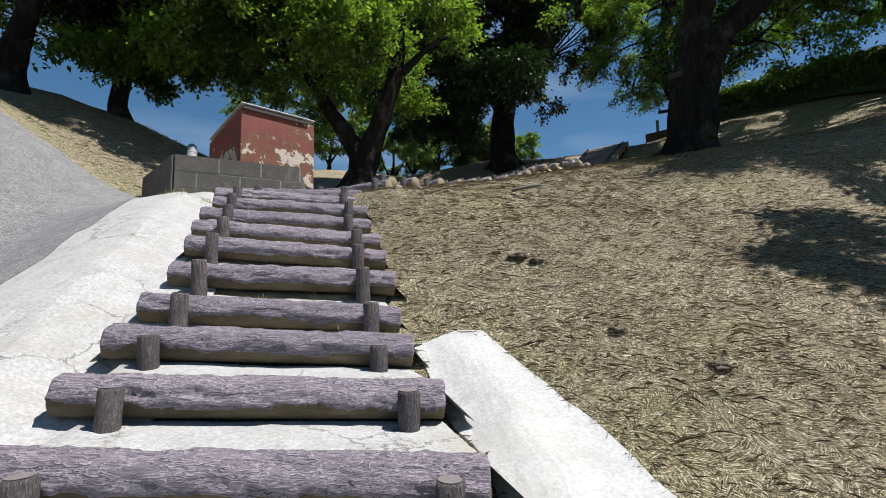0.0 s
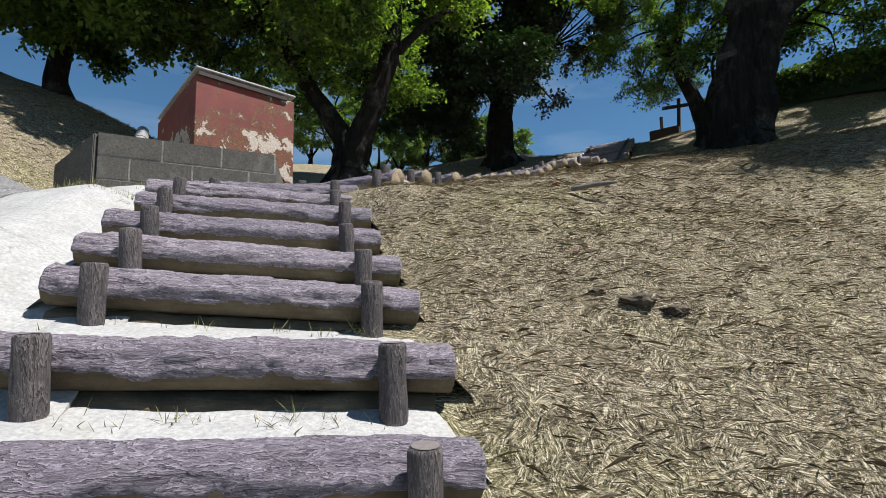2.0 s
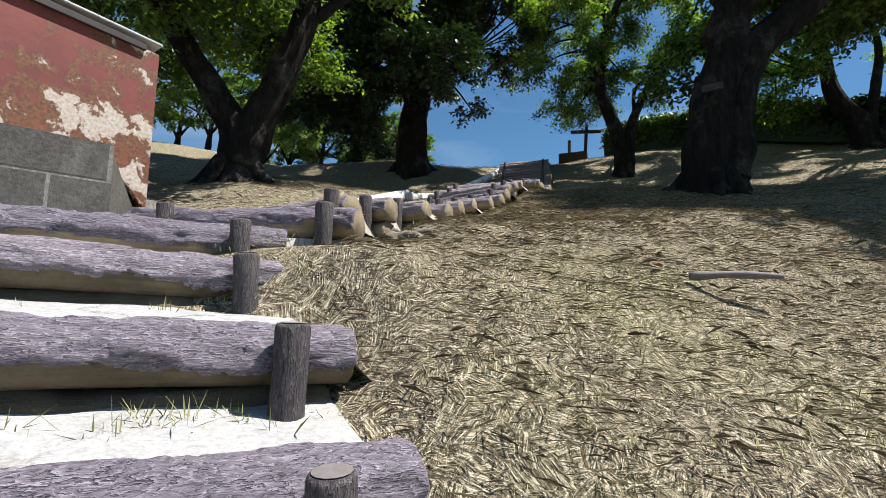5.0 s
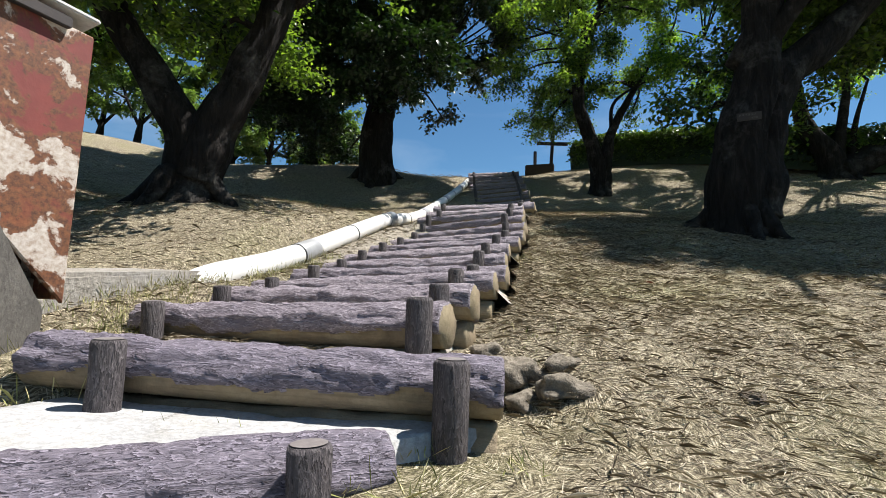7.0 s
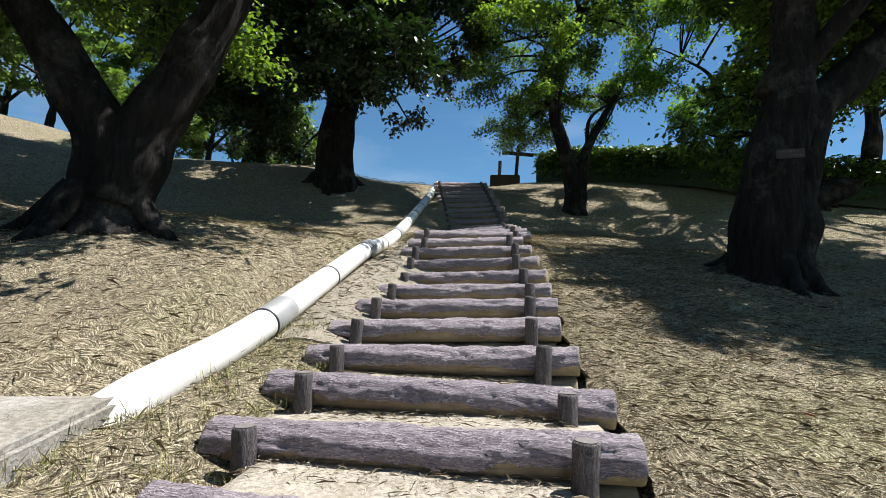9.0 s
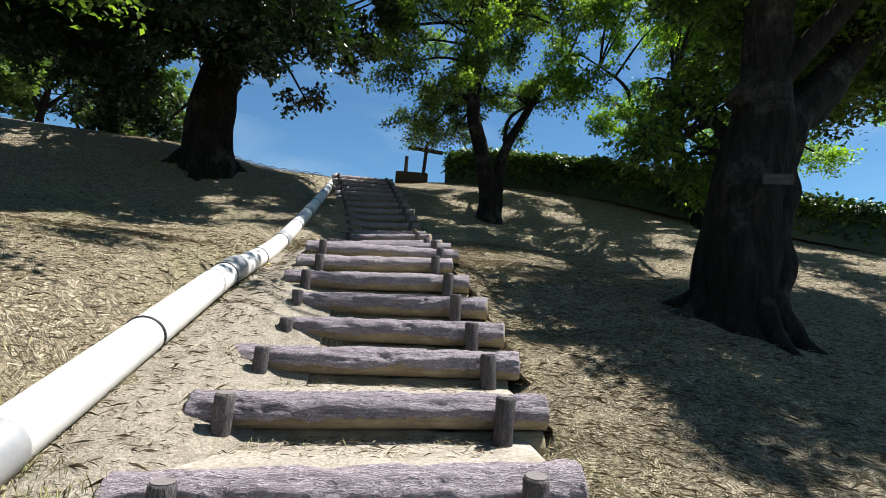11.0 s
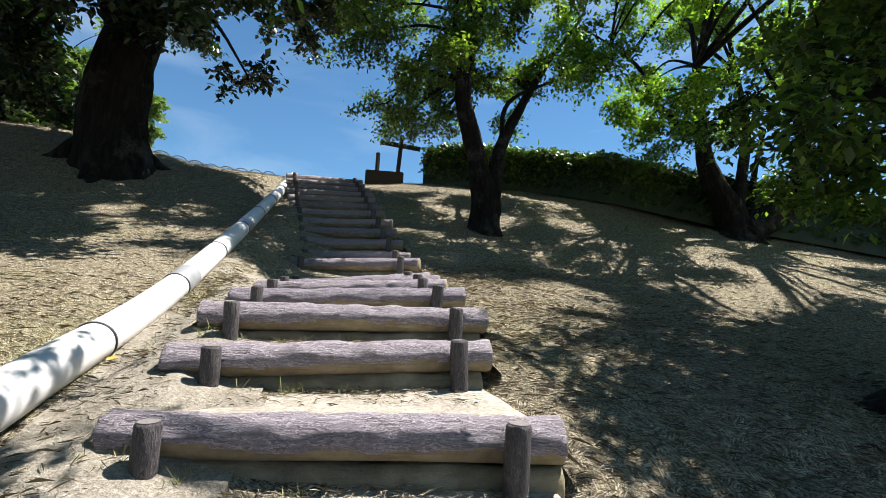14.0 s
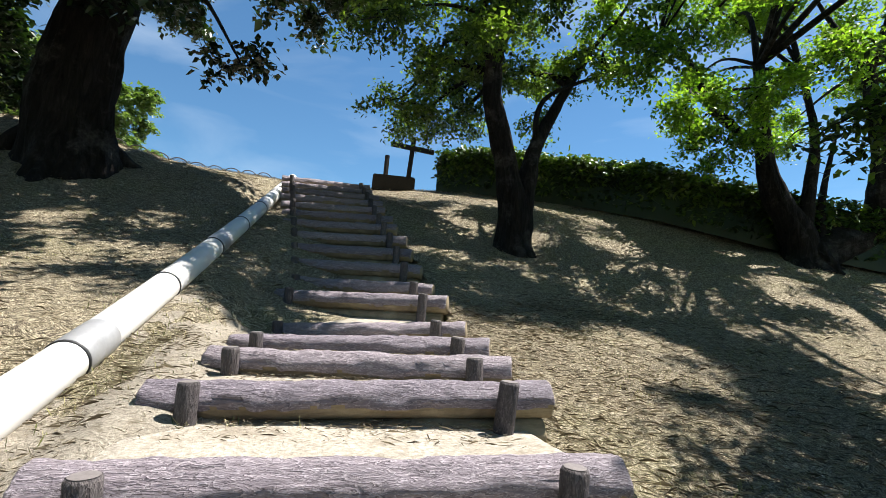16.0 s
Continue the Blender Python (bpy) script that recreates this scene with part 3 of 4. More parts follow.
sheet("trodden_earth", [(-1.62, 10.35), (-0.85, 11.7), (-0.1, 12.9), (0.32, 13.7), (0.95, 14.9), (1.45, 15.8), (2.0, 16.75)],
      [(-0.86, 10.0), (-0.12, 11.22), (0.52, 12.25), (1.04, 13.1), (1.72, 14.3), (2.47, 15.4), (2.97, 16.2)], SANDY, 0.016, "pale sandy trodden earth between the pipe and the steps", 16, 48, category="path", rough=0.016)

# ---- log steps ----


def flaky(x, y, z):
    """Bark scales: a wandering height cut into three steps."""
    n = noise.noise((x, y, z)) + 0.45 * noise.noise((x * 2.3, y * 2.1, z * 2.1))
    h = 0
    for level in (-0.28, 0.0, 0.26):
        h += min(max((n - level) / 0.05, 0), 1) - 0.25 * min(max((n - level) / 0.28, 0), 1)
    return h


def rough_log(length, radius, seed, segs=30, rings=80):
    """A log along x: a cap of bark ridges that ends in a ragged lip over a smooth worn front; returns the worn faces too."""
    verts, faces, worn = [], [], []
    xs = [-length / 2, -length / 2 + 0.008] + [(-0.5 + (k + 1) / (rings + 1)) * length for k in range(rings)] + [length / 2 - 0.008, length / 2]
    lips = [radius * (-0.22 + 0.34 * noise.noise((x * 2.6, seed * 2.3, 4)) + 0.26 * noise.noise((x * 9.0, seed, 8)) + 0.12 * noise.noise((x * 31.0, seed, 1))) for x in xs]
    for i, x in enumerate(xs):
        shrink = 0.93 if i in (0, len(xs) - 1) else 1
        bow = 0.010 * noise.noise((x * 1.2, seed * 3.1, 0))
        for k in range(segs):
            a = 2 * math.pi * k / segs
            cy, cz = math.cos(a) * radius, math.sin(a) * radius
            if cy < radius * 0.35 and cz < lips[i]:
                r = radius * shrink * (0.845 + 0.03 * noise.noise((x * 2.0, cy * 14, cz * 14 + seed)))
            else:
                r = radius * shrink * (0.93 + 0.07 * noise.noise((x * 3.2, cy * 24, cz * 24 + seed * 7.0)) + 0.064 * flaky(x * 6.5 + seed * 5, cy * 25, cz * 25 + seed))
            verts.append((x, math.cos(a) * r, math.sin(a) * r + bow))
    for i in range(len(xs) - 1):
        for k in range(segs):
            q = (k + 1) % segs
            a = 2 * math.pi * (k + 0.5) / segs
            if math.cos(a) < 0.33 and math.sin(a) * radius < (lips[i] + lips[i + 1]) / 2:
                worn.append(len(faces))
            faces.append((i * segs + k, i * segs + q, (i + 1) * segs + q, (i + 1) * segs + k))
    faces.append(tuple(range(segs))[::-1])
    faces.append(tuple((len(xs) - 1) * segs + k for k in range(segs)))
    worn += [len(faces) - 2, len(faces) - 1]
    return verts, faces, worn


def upright_post(height, radius, seed):
    verts, faces = tube([(0, 0, -height), (0, 0, -height * 0.75), (0, 0, -height * 0.5), (0, 0, -height * 0.25), (0, 0, -0.012), (0, 0, 0)],
                        [radius * 1.02, radius, radius * 1.03, radius * 0.98, radius, radius * 0.9], 16)
    out = []
    for v in verts:
        f = 1 + 0.14 * noise.noise((v.x * 26 + seed, v.y * 26, v.z * 6)) if v.z < -0.005 else 1
        out.append((v.x * f, v.y * f, v.z))
    return out, faces


R_LOG = 0.098
OVERHANG = {0: (0.30, 0.14), 1: (0.28, 0.17), 2: (0.24, 0.20), 11: (0.36, 0.15), 12: (0.25, 0.06), 13: (0.15, 0.14)}
for i, (pl, pr) in enumerate(STEPS):
    axis = (pr - pl).normalized()
    yaw = math.atan2(axis.y, axis.x)
    m = Matrix.Translation((pl + pr) / 2) @ Matrix.Rotation(yaw, 4, "Z")
    gap = (pr - pl).to_2d().length
    step = thing("log_step", m, "bark-patterned grey cast log held by two short posts" if i > 9 else "bark-patterned grey cast log step beside pale concrete", "step", "log steps")
    lean = math.atan2(pr.z - pl.z, gap)
    lift = 0.062 if i < 3 else 0.010
    set_back = 0.045 + R_LOG
    over_l, over_r = OVERHANG.get(i, (random.uniform(0.21, 0.27), random.uniform(0.2, 0.26)))
    over, off = (over_l + over_r) / 2, (over_r - over_l) / 2
    tilt = Matrix.Rotation(-lean, 4, "Y")
    v, f, front = rough_log(gap + 2 * over, R_LOG, i + 1.0, *((46, 125) if i < 22 else (26, 60)))
    log = mesh_object("log", v, f, LOG if i > 11 else LOG_DARKER, step)
    log.data.materials.append(WORN if i > 9 else WORN_SHADE)
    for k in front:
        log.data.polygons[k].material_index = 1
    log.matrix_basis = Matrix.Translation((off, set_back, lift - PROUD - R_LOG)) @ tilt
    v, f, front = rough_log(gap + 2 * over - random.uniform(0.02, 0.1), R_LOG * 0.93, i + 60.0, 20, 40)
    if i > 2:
        low = mesh_object("lower_log", v, f, WORN if i > 9 else WORN_SHADE, step)
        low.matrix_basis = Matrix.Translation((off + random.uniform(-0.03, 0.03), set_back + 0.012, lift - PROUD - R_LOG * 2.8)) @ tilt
    for k, end in enumerate((-1, 1)):
        v, f = upright_post(0.46, 0.049, i * 2.0 + k)
        post = mesh_object("post", v, f, POST, step)
        post.matrix_basis = pose(end * gap / 2, random.uniform(-0.01, 0.008), end * (pr.z - pl.z) / 2 + random.uniform(-0.012, 0.012), random.uniform(-3, 3), random.uniform(-3, 3), random.uniform(0, 360))
        top = part("post_top", (lambda b: (bmesh.ops.create_circle(b, cap_ends=True, segments=14, radius=0.040), b)[1])(bmesh.new()), RING, post)
        top.location = (0, 0, 0.003)

# treads between the logs
for i in range(-1, len(STEPS) - 1):
    if i < 0:
        a0, a1 = STEPS[0][0] + Vector((0, -0.8, -0.25)), STEPS[0][1] + Vector((0, -0.8, -0.25))
    else:
        a0, a1 = STEPS[i]
    b0, b1 = STEPS[i + 1]
    side = 0.23 if i < 9 else 0.03 if 10 < i < 14 else 0.22
    u0, u1 = (a1 - a0).normalized() * side, (b1 - b0).normalized() * side
    verts, faces = [], []
    nu, nv = 22, 8
    for v in range(nv + 1):
        for u in range(nu + 1):
            s = u / nu
            p = (a0 - u0).lerp(a1 + u0, s)
            q = (b0 - u1).lerp(b1 + u1, s)
            n_dir = Vector((-(a1 - a0).y, (a1 - a0).x, 0)).normalized() * 0.14
            p = p + n_dir + Vector((0, 0, -PROUD - 0.035 + (0.055 if 0 <= i < 3 else 0.0)))
            q = q + n_dir * 0.9 + Vector((0, 0, -PROUD - (0.13 if i < 2 else 0.21 if i < 9 else 0.19 if i < 11 else 0.25)))
            if q.z < p.z - 0.02:
                q.z = p.z - 0.02
            w = p.lerp(q, v / nv)
            w.z += noise.noise((w.x * 3, w.y * 3, 5)) * 0.012 + noise.noise((w.x * 14, w.y * 14, 7)) * 0.006
            if u in (0, nu):
                w.z -= 0.16
                w += (p - (p + u0)) * (0.4 if u == 0 else -0.4)
            verts.append(w)
    for v in range(nv):
        for u in range(nu):
            k = v * (nu + 1) + u
            faces.append((k, k + 1, k + nu + 2, k + nu + 1))
    tagged(mesh_object("tread", verts, faces, CONCRETE if i < 11 else EARTH), "pale cracked concrete tread between logs" if i < 11 else "trodden sandy earth tread between logs", "tread", kind="structure")

# ---- shed on its concrete plinth ----
SHED_A, SHED_YAW = Vector((-3.63, 6.90, 3.66)), radians(47)


def shed():
    m = Matrix.Translation(SHED_A) @ Matrix.Rotation(SHED_YAW, 4, "Z")
    w, dp, h = 1.24, 1.55, 0.95
    s = thing("shed", m, "small red sheet-metal shed with rust and peeling paint", "shed")

    def panel(name, pts, thick):
        bm = bmesh.new()
        a = [bm.verts.new(p) for p in pts]
        f = bm.faces.new(a)
        f.normal_update()
        out = bmesh.ops.extrude_face_region(bm, geom=[f])
        move = Vector(thick)
        bmesh.ops.translate(bm, vec=move, verts=[e for e in out["geom"] if isinstance(e, bmesh.types.BMVert)])
        bmesh.ops.bevel(bm, geom=bm.edges[:], offset=0.006, segments=1, affect="EDGES")
        return part(name, bm, RED, s)

    back = h - 0.18
    panel("front_panel", [(0, 0, 0), (w * 0.80, 0, -0.02), (w, 0, -0.30), (w, 0, h), (0, 0, h)], (0, 0.03, 0))
    panel("side_panel", [(0, 0.03, 0), (0, dp, 0), (0, dp, back), (0, 0.03, h)], (0.03, 0, 0))
    panel("side_panel", [(w - 0.03, 0.03, -0.28), (w - 0.03, dp, -0.28), (w - 0.03, dp, back), (w - 0.03, 0.03, h)], (0.03, 0, 0))
    panel("back_panel", [(0.03, dp, -0.28), (w - 0.03, dp, -0.28), (w - 0.03, dp, back), (0.03, dp, back)], (0, -0.03, 0))
    bm = box(w + 0.02, dp + 0.05, 0.022, pose(w / 2, dp / 2, (h + back) / 2 + 0.075, -math.degrees(math.atan2(0.18, dp))), 0.006)
    part("roof", bm, ROOF, s, "pale metal roof sheet with a bright edge")
    part("fascia", box(w * 0.9, 0.03, 0.05, pose(w * 0.46, -0.018, h - 0.0), 0.004), DARK_METAL, s, "dark strip under the roof")


shed()


def block_wall():
    a, b = Vector((-4.27, 6.27)), Vector((-2.76, 7.18))
    d = (b - a).normalized()
    nrm = Vector((-d.y, d.x))
    base, top = 2.95, 3.68
    wl = thing("plinth_wall", Matrix.Translation((a.x, a.y, base)) @ Matrix.Rotation(math.atan2(d.y, d.x), 4, "Z"), "weathered grey concrete block wall carrying the shed", "wall")
    ln = (b - a).length
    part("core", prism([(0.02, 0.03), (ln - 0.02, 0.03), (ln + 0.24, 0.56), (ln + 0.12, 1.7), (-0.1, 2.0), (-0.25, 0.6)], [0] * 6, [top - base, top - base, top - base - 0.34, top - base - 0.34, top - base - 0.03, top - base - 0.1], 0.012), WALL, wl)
    h = (top - base) / 3
    for c in range(3):
        x = -0.29 if c % 2 else 0.0
        while x < ln - 0.03:
            x0, x1 = max(x, 0.0), min(x + 0.58, ln)
            if x1 - x0 > 0.06:
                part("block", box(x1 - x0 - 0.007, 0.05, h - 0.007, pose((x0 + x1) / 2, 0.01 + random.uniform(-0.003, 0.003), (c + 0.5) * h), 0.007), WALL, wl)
            x += 0.58
    part("mortar", prism([(0.01, -0.011), (ln - 0.01, -0.011), (ln - 0.01, 0.03), (0.01, 0.03)], 0, top - base - 0.01), MORTAR, wl)
    part("wing", prism([(-0.42, 0.45), (-0.03, -0.02), (0.02, 0.05), (-0.35, 0.6)], [0.1, 0, 0, 0.1], [0.45, 0.72, 0.72, 0.45], 0.01), WALL, wl)


block_wall()

slab_m = thing("kerb_slab", Matrix.Translation((-2.62, 8.45, 0)), "low grey concrete kerb slab at the foot of the pipe", "kerb")
part("slab", prism([(-0.95, -1.05), (-0.5, -1.0), (0.22, 0.85), (-0.32, 0.95)], gz(-2.6, 8.4) - 0.3, [3.46, 3.46, 3.60, 3.60], 0.025), STONE, slab_m)

# ---- pipe ----


def drain_pipe(line, radius, joint, label, skin):
    pts = smooth_line(line, 10)
    p = thing("drain_pipe", Matrix.Translation(pts[0]), label, "pipe")
    o = pts[0]
    dist, marks = 0.0, []
    v, f = tube([q - o for q in pts], [radius] * len(pts), 24)
    mesh_object("pipe", v, f, skin, p)
    nxt, c = joint * 1.1, 0
    for a, b in zip(pts, pts[1:]):
        seg = (b - a).length
        while dist + seg > nxt:
            t = (nxt - dist) / seg
            marks.append((a.lerp(b, t) - o, (b - a).normalized(), c))
            nxt += joint
            c += 1
        dist += seg
    for at, d, c in marks:
        if c % 2 == 0:
            v, f = tube([at, at + d * 0.02, at + d * 0.36, at + d * 0.38], [radius * 1.01, radius * 1.05, radius * 1.05, radius * 1.01], 24)
            mesh_object("collar", v, f, COLLAR, p, "grey sleeve round a joint")
        v, f = tube([at - d * 0.012, at, at + d * 0.012], [radius * 1.04, radius * 1.075, radius * 1.04], 24)
        mesh_object("band", v, f, BAND, p, "thin black band")


drain_pipe([(-2.56, 9.17, 3.40), (-2.38, 9.46, 3.55), (-1.72, 10.45, 3.85)] + PIPE_LINE[2:], 0.118, 1.5, "long pale drain pipe lying uphill beside the steps", PIPE)
drain_pipe([(-4.75, 7.45, 3.62), (-5.3, 8.3, 4.0), (-6.4, 10.0, 5.1)], 0.10, 0.5, "short grey drain pipe coming down behind the shed", COLLAR)

# ---- trees ----


def leaves_mesh(name, centres, normals_up, size, mat, parent, label="", seed=1):
    """Many small folded leaves at given centres."""
    rng = np.random.default_rng(seed)
    n = len(centres)
    c = np.asarray(centres)
    ang = rng.uniform(0, 2 * np.pi, n)
    pitch = rng.normal(-0.35, 0.5, n)
    ln = size * rng.uniform(0.7, 1.35, n)
    d = np.stack([np.cos(ang) * np.cos(pitch), np.sin(ang) * np.cos(pitch), np.sin(pitch)], -1)
    s = np.stack([-np.sin(ang), np.cos(ang), rng.normal(0, normals_up, n)], -1)
    s /= np.linalg.norm(s, axis=1)[:, None]
    up = np.cross(d, s)
    tip, w = d * ln[:, None], s * (ln * 0.30)[:, None]
    drop = up * (ln * 0.10)[:, None]
    v = np.stack([c, c + tip * 0.45 + w + drop, c + tip, c + tip * 0.45 - w + drop], 1).reshape(-1, 3)
    base = np.arange(n)[:, None] * 4
    f = np.concatenate([base + [0, 1, 2], base + [0, 2, 3]], 1).reshape(-1, 3)
    me = bpy.data.meshes.new(name)
    me.vertices.add(len(v))
    me.vertices.foreach_set("co", v.ravel())
    me.loops.add(f.size)
    me.loops.foreach_set("vertex_index", f.ravel())
    me.polygons.add(len(f))
    me.polygons.foreach_set("loop_start", np.arange(len(f)) * 3)
    me.update(calc_edges=True)
    me.materials.append(mat)
    ob = new(name, me)
    if parent:
        ob.parent = parent
    return tagged(ob, label)


def tree(base, limbs, trunk_r, crowns, count, leaf, mat, label, seed, category="tree", flare=1.42, roots=5, name="tree"):
    """limbs: polylines (x, y, z from the base) with start and end radius; crowns: (x, y, z, radius, share) clumps that the twigs fill."""
    rng = random.Random(seed)
    bx, by = base
    bz = gz(bx, by)
    t = thing(name, Matrix.Translation((bx, by, bz)), label, category)
    ends = []
    for k, (line, r0, r1) in enumerate(limbs):
        fluted = r0 > 0.3
        pts = smooth_line(line, 16 if fluted else 7)
        rad = [r0 + (r1 - r0) * (i / (len(pts) - 1)) ** 0.8 for i in range(len(pts))]
        if k == 0:
            reach = 14 if fluted else 6
            for i in range(min(reach, len(pts))):
                rad[i] *= 1 + (flare - 1) * (1 - i / reach) ** 2
        v, f = tube(pts, rad, 48 if fluted else 20 if r0 > 0.15 else 10, 0.22 if r0 > 0.15 else 0.12, 2.2 / max(r0, 0.1) * 0.35)
        mesh_object("trunk" if k == 0 else "limb", v, f, BARK, t)
        ends += [(Vector(p), r) for p, r in zip(pts[len(pts) // 3:], rad[len(pts) // 3:])]
    if flare > 1.2:
        for k in range(roots):
            a = rng.uniform(0, 6.28)
            d = Vector((math.cos(a), math.sin(a), 0))
            r = trunk_r
            e = d * r * rng.uniform(1.7, 2.5)
            e.z = gz(bx + e.x, by + e.y) - bz - 0.12
            q = d * r * 1.35
            q.z = gz(bx + q.x, by + q.y) - bz + 0.03
            v, f = tube(smooth_line([d * r * 0.6 + Vector((0, 0, r * 0.75)), q, e], 5), [r * 0.34 - r * 0.027 * i for i in range(11)], 9, 0.3, 4)
            mesh_object("root", v, f, BARK, t)
    tv, tf, leaf_at = [], [], []
    total = sum(c[4] for c in crowns)
    for cx, cy, cz, cr, share in crowns:
        c = Vector((cx, cy, cz))
        n_leaf = int(count * share / total)
        n_twig = max(6, n_leaf // 85)
        start, sr = min(ends, key=lambda e: (e[0] - c).length)
        bend = (start + c) / 2 + Vector((rng.uniform(-.3, .3), rng.uniform(-.3, .3), rng.uniform(0, .4)))
        v, f = tube(smooth_line([start, bend, c], 5), [min(sr, 0.09 * min(1, cr / 0.8) ** 2) * (1 - 0.075 * i) for i in range(11)], 7, 0.15, 4)
        off = len(tv)
        tv += v
        tf += [tuple(i + off for i in q) for q in f]
        for j in range(n_twig):
            d = Vector((rng.gauss(0, 1), rng.gauss(0, 1), rng.gauss(0, 0.75)))
            d.normalize()
            o = c + d * cr * rng.uniform(0.0, 0.45)
            e = c + d * cr * rng.uniform(0.55, 1.05)
            e.z -= 0.12 * cr * rng.random()
            mid = (o + e) / 2 + Vector((rng.uniform(-.15, .15), rng.uniform(-.15, .15), rng.uniform(0, .25))) * cr * 0.5
            v, f = tube([o, mid, e], [0.014, 0.009, 0.003], 4, caps=False)
            off = len(tv)
            tv += v
            tf += [tuple(i + off for i in q) for q in f]
            for q in range(n_leaf // n_twig):
                u = rng.uniform(0.25, 1.05)
                p = o.lerp(mid, u * 2) if u < 0.5 else mid.lerp(e, u * 2 - 1)
                leaf_at.append((p.x + rng.gauss(0, 0.13), p.y + rng.gauss(0, 0.13), p.z + rng.gauss(-0.03, 0.08)))
    tagged(mesh_object("branching", tv, tf, BARK, t), kind="stuff")
    leaves_mesh("crown", leaf_at, 0.5, leaf, mat, t, seed=seed)
    return t


def ring_crowns(rng, centre, spread_r, heights, n, size):
    out = []
    for k in range(n):
        a = rng.uniform(0, 6.28)
        r = spread_r * math.sqrt(rng.uniform(0.05, 1))
        z = rng.uniform(*heights)
        s = size * rng.uniform(0.7, 1.3)
        out.append((centre[0] + math.cos(a) * r, centre[1] + math.sin(a) * r, z, s, s * s))
    return out


rg = random.Random(5)
# forked cherry above the shed
tree((-3.05, 12.2), [([(0, 0, -0.3), (0, 0, 0.3), (-0.1, 0, 0.9), (-0.75, 0.05, 1.9), (-1.5, 0.1, 3.2), (-2.1, 0.2, 5.0)], 0.36, 0.13),
                     ([(0.1, -0.05, 0.2), (0.25, -0.05, 0.9), (0.65, -0.1, 1.9), (0.98, -0.1, 3.1), (1.1, 0, 4.6), (1.3, 0.2, 6.2)], 0.33, 0.12),
                     ([(1.15, -0.1, 3.0), (2.0, 0.1, 3.9), (2.9, 0.4, 4.4)], 0.12, 0.03), ([(-1.4, 0.1, 3.0), (-2.4, -0.9, 3.7), (-3.4, -1.8, 3.9)], 0.12, 0.03)],
     0.42, [c for c in ring_crowns(rg, (-0.4, 0.7), 3.1, (3.1, 7.0), 40, 1.0) if c[0] < 0.9 or c[1] < 0.2] + [(2.9, 0.4, 4.2, 0.8, .6), (-3.3, -2.0, 3.2, 0.8, .6), (0.2, 0.3, 2.6, .7, .4)], 56000, 0.115, LEAF,
     "old forked cherry tree with dark bark and dense green crown", 11)
# upright tree further up
tree((1.35, 22.0), [([(0, 0, -1.3), (0, 0, 0.3), (0.0, 0, 1.6), (0.15, -0.15, 3.2), (0.4, -0.35, 5.5), (0.5, -0.4, 8)], 0.80, 0.24),
                    ([(-0.1, 0, 2.6), (-0.9, 0, 4.2), (-1.6, -0.1, 5.6)], 0.22, 0.07), ([(0.1, 0, 2.8), (1.0, -0.2, 4.2), (2.2, -0.4, 5.0)], 0.2, 0.05)],
     0.6, [c for c in ring_crowns(rg, (-0.8, 0), 5.4, (2.4, 9.0), 56, 1.25) if c[0] < 2.7 or c[2] > 5.2] + [(2.3, -.5, 2.5, .75, .3), (-2.8, 0, 2.0, 1.0, .8)] + ring_crowns(random.Random(10), (2.7, -1.7), 2.4, (6.2, 8.6), 16, 1.0) + [(-5.6 + 0.42 * k, -1.6 + 0.9 * math.sin(k * 2.4), 3.4 + 2.0 * math.sin(k * 1.7) + 0.1 * k, 1.2, 1.3) for k in range(11)], 150000, 0.165, LEAF_SHADE, "tall dark tree with a thick straight trunk on the slope", 12)
# slender cherry beside the cross
# clumps from 8.9 up are unseen, added to shade the upper slope
tree((8.1, 18.1), [([(0, 0, -0.3), (0, 0, 0.6), (-0.25, 0.1, 1.7), (-0.65, 0.2, 2.9), (-0.6, 0.2, 4.2), (-0.4, 0.2, 6.2)], 0.36, 0.10),
                   ([(0.1, -0.1, 0.1), (0.2, -0.1, 1.2), (0.45, -0.1, 2.2), (1.2, -0.2, 3.6), (2.0, -0.4, 5.0)], 0.26, 0.07),
                   ([(0.4, -0.1, 2.1), (0.5, -0.2, 3.2), (1.9, -0.7, 4.2)], 0.08, 0.03), ([(-0.6, 0.2, 4.0), (-0.2, 0.0, 6.0), (0.6, -0.6, 8.2), (1.8, -1.4, 9.8)], 0.16, 0.06), ([(-0.65, 0.2, 3.0), (-1.2, 0, 4.0), (-1.5, -.2, 5.0)], 0.09, 0.03)],
     0.26, ring_crowns(rg, (0.2, 0), 3.3, (3.3, 7.4), 32, 0.9) + ring_crowns(random.Random(9), (0.8, 0), 4.2, (2.9, 6.0), 12, 0.6) + [c for c in ring_crowns(random.Random(8), (2.6, -2.2), 5.2, (8.9, 10.8), 60, 0.7) if 8.1 + c[0] - 0.49 * c[2] > 5.4 or 18.9 + c[1] > 17.2][:20], 60000, 0.105, LEAF, "slender cherry tree with two stems and light crown", 13, flare=1.5)
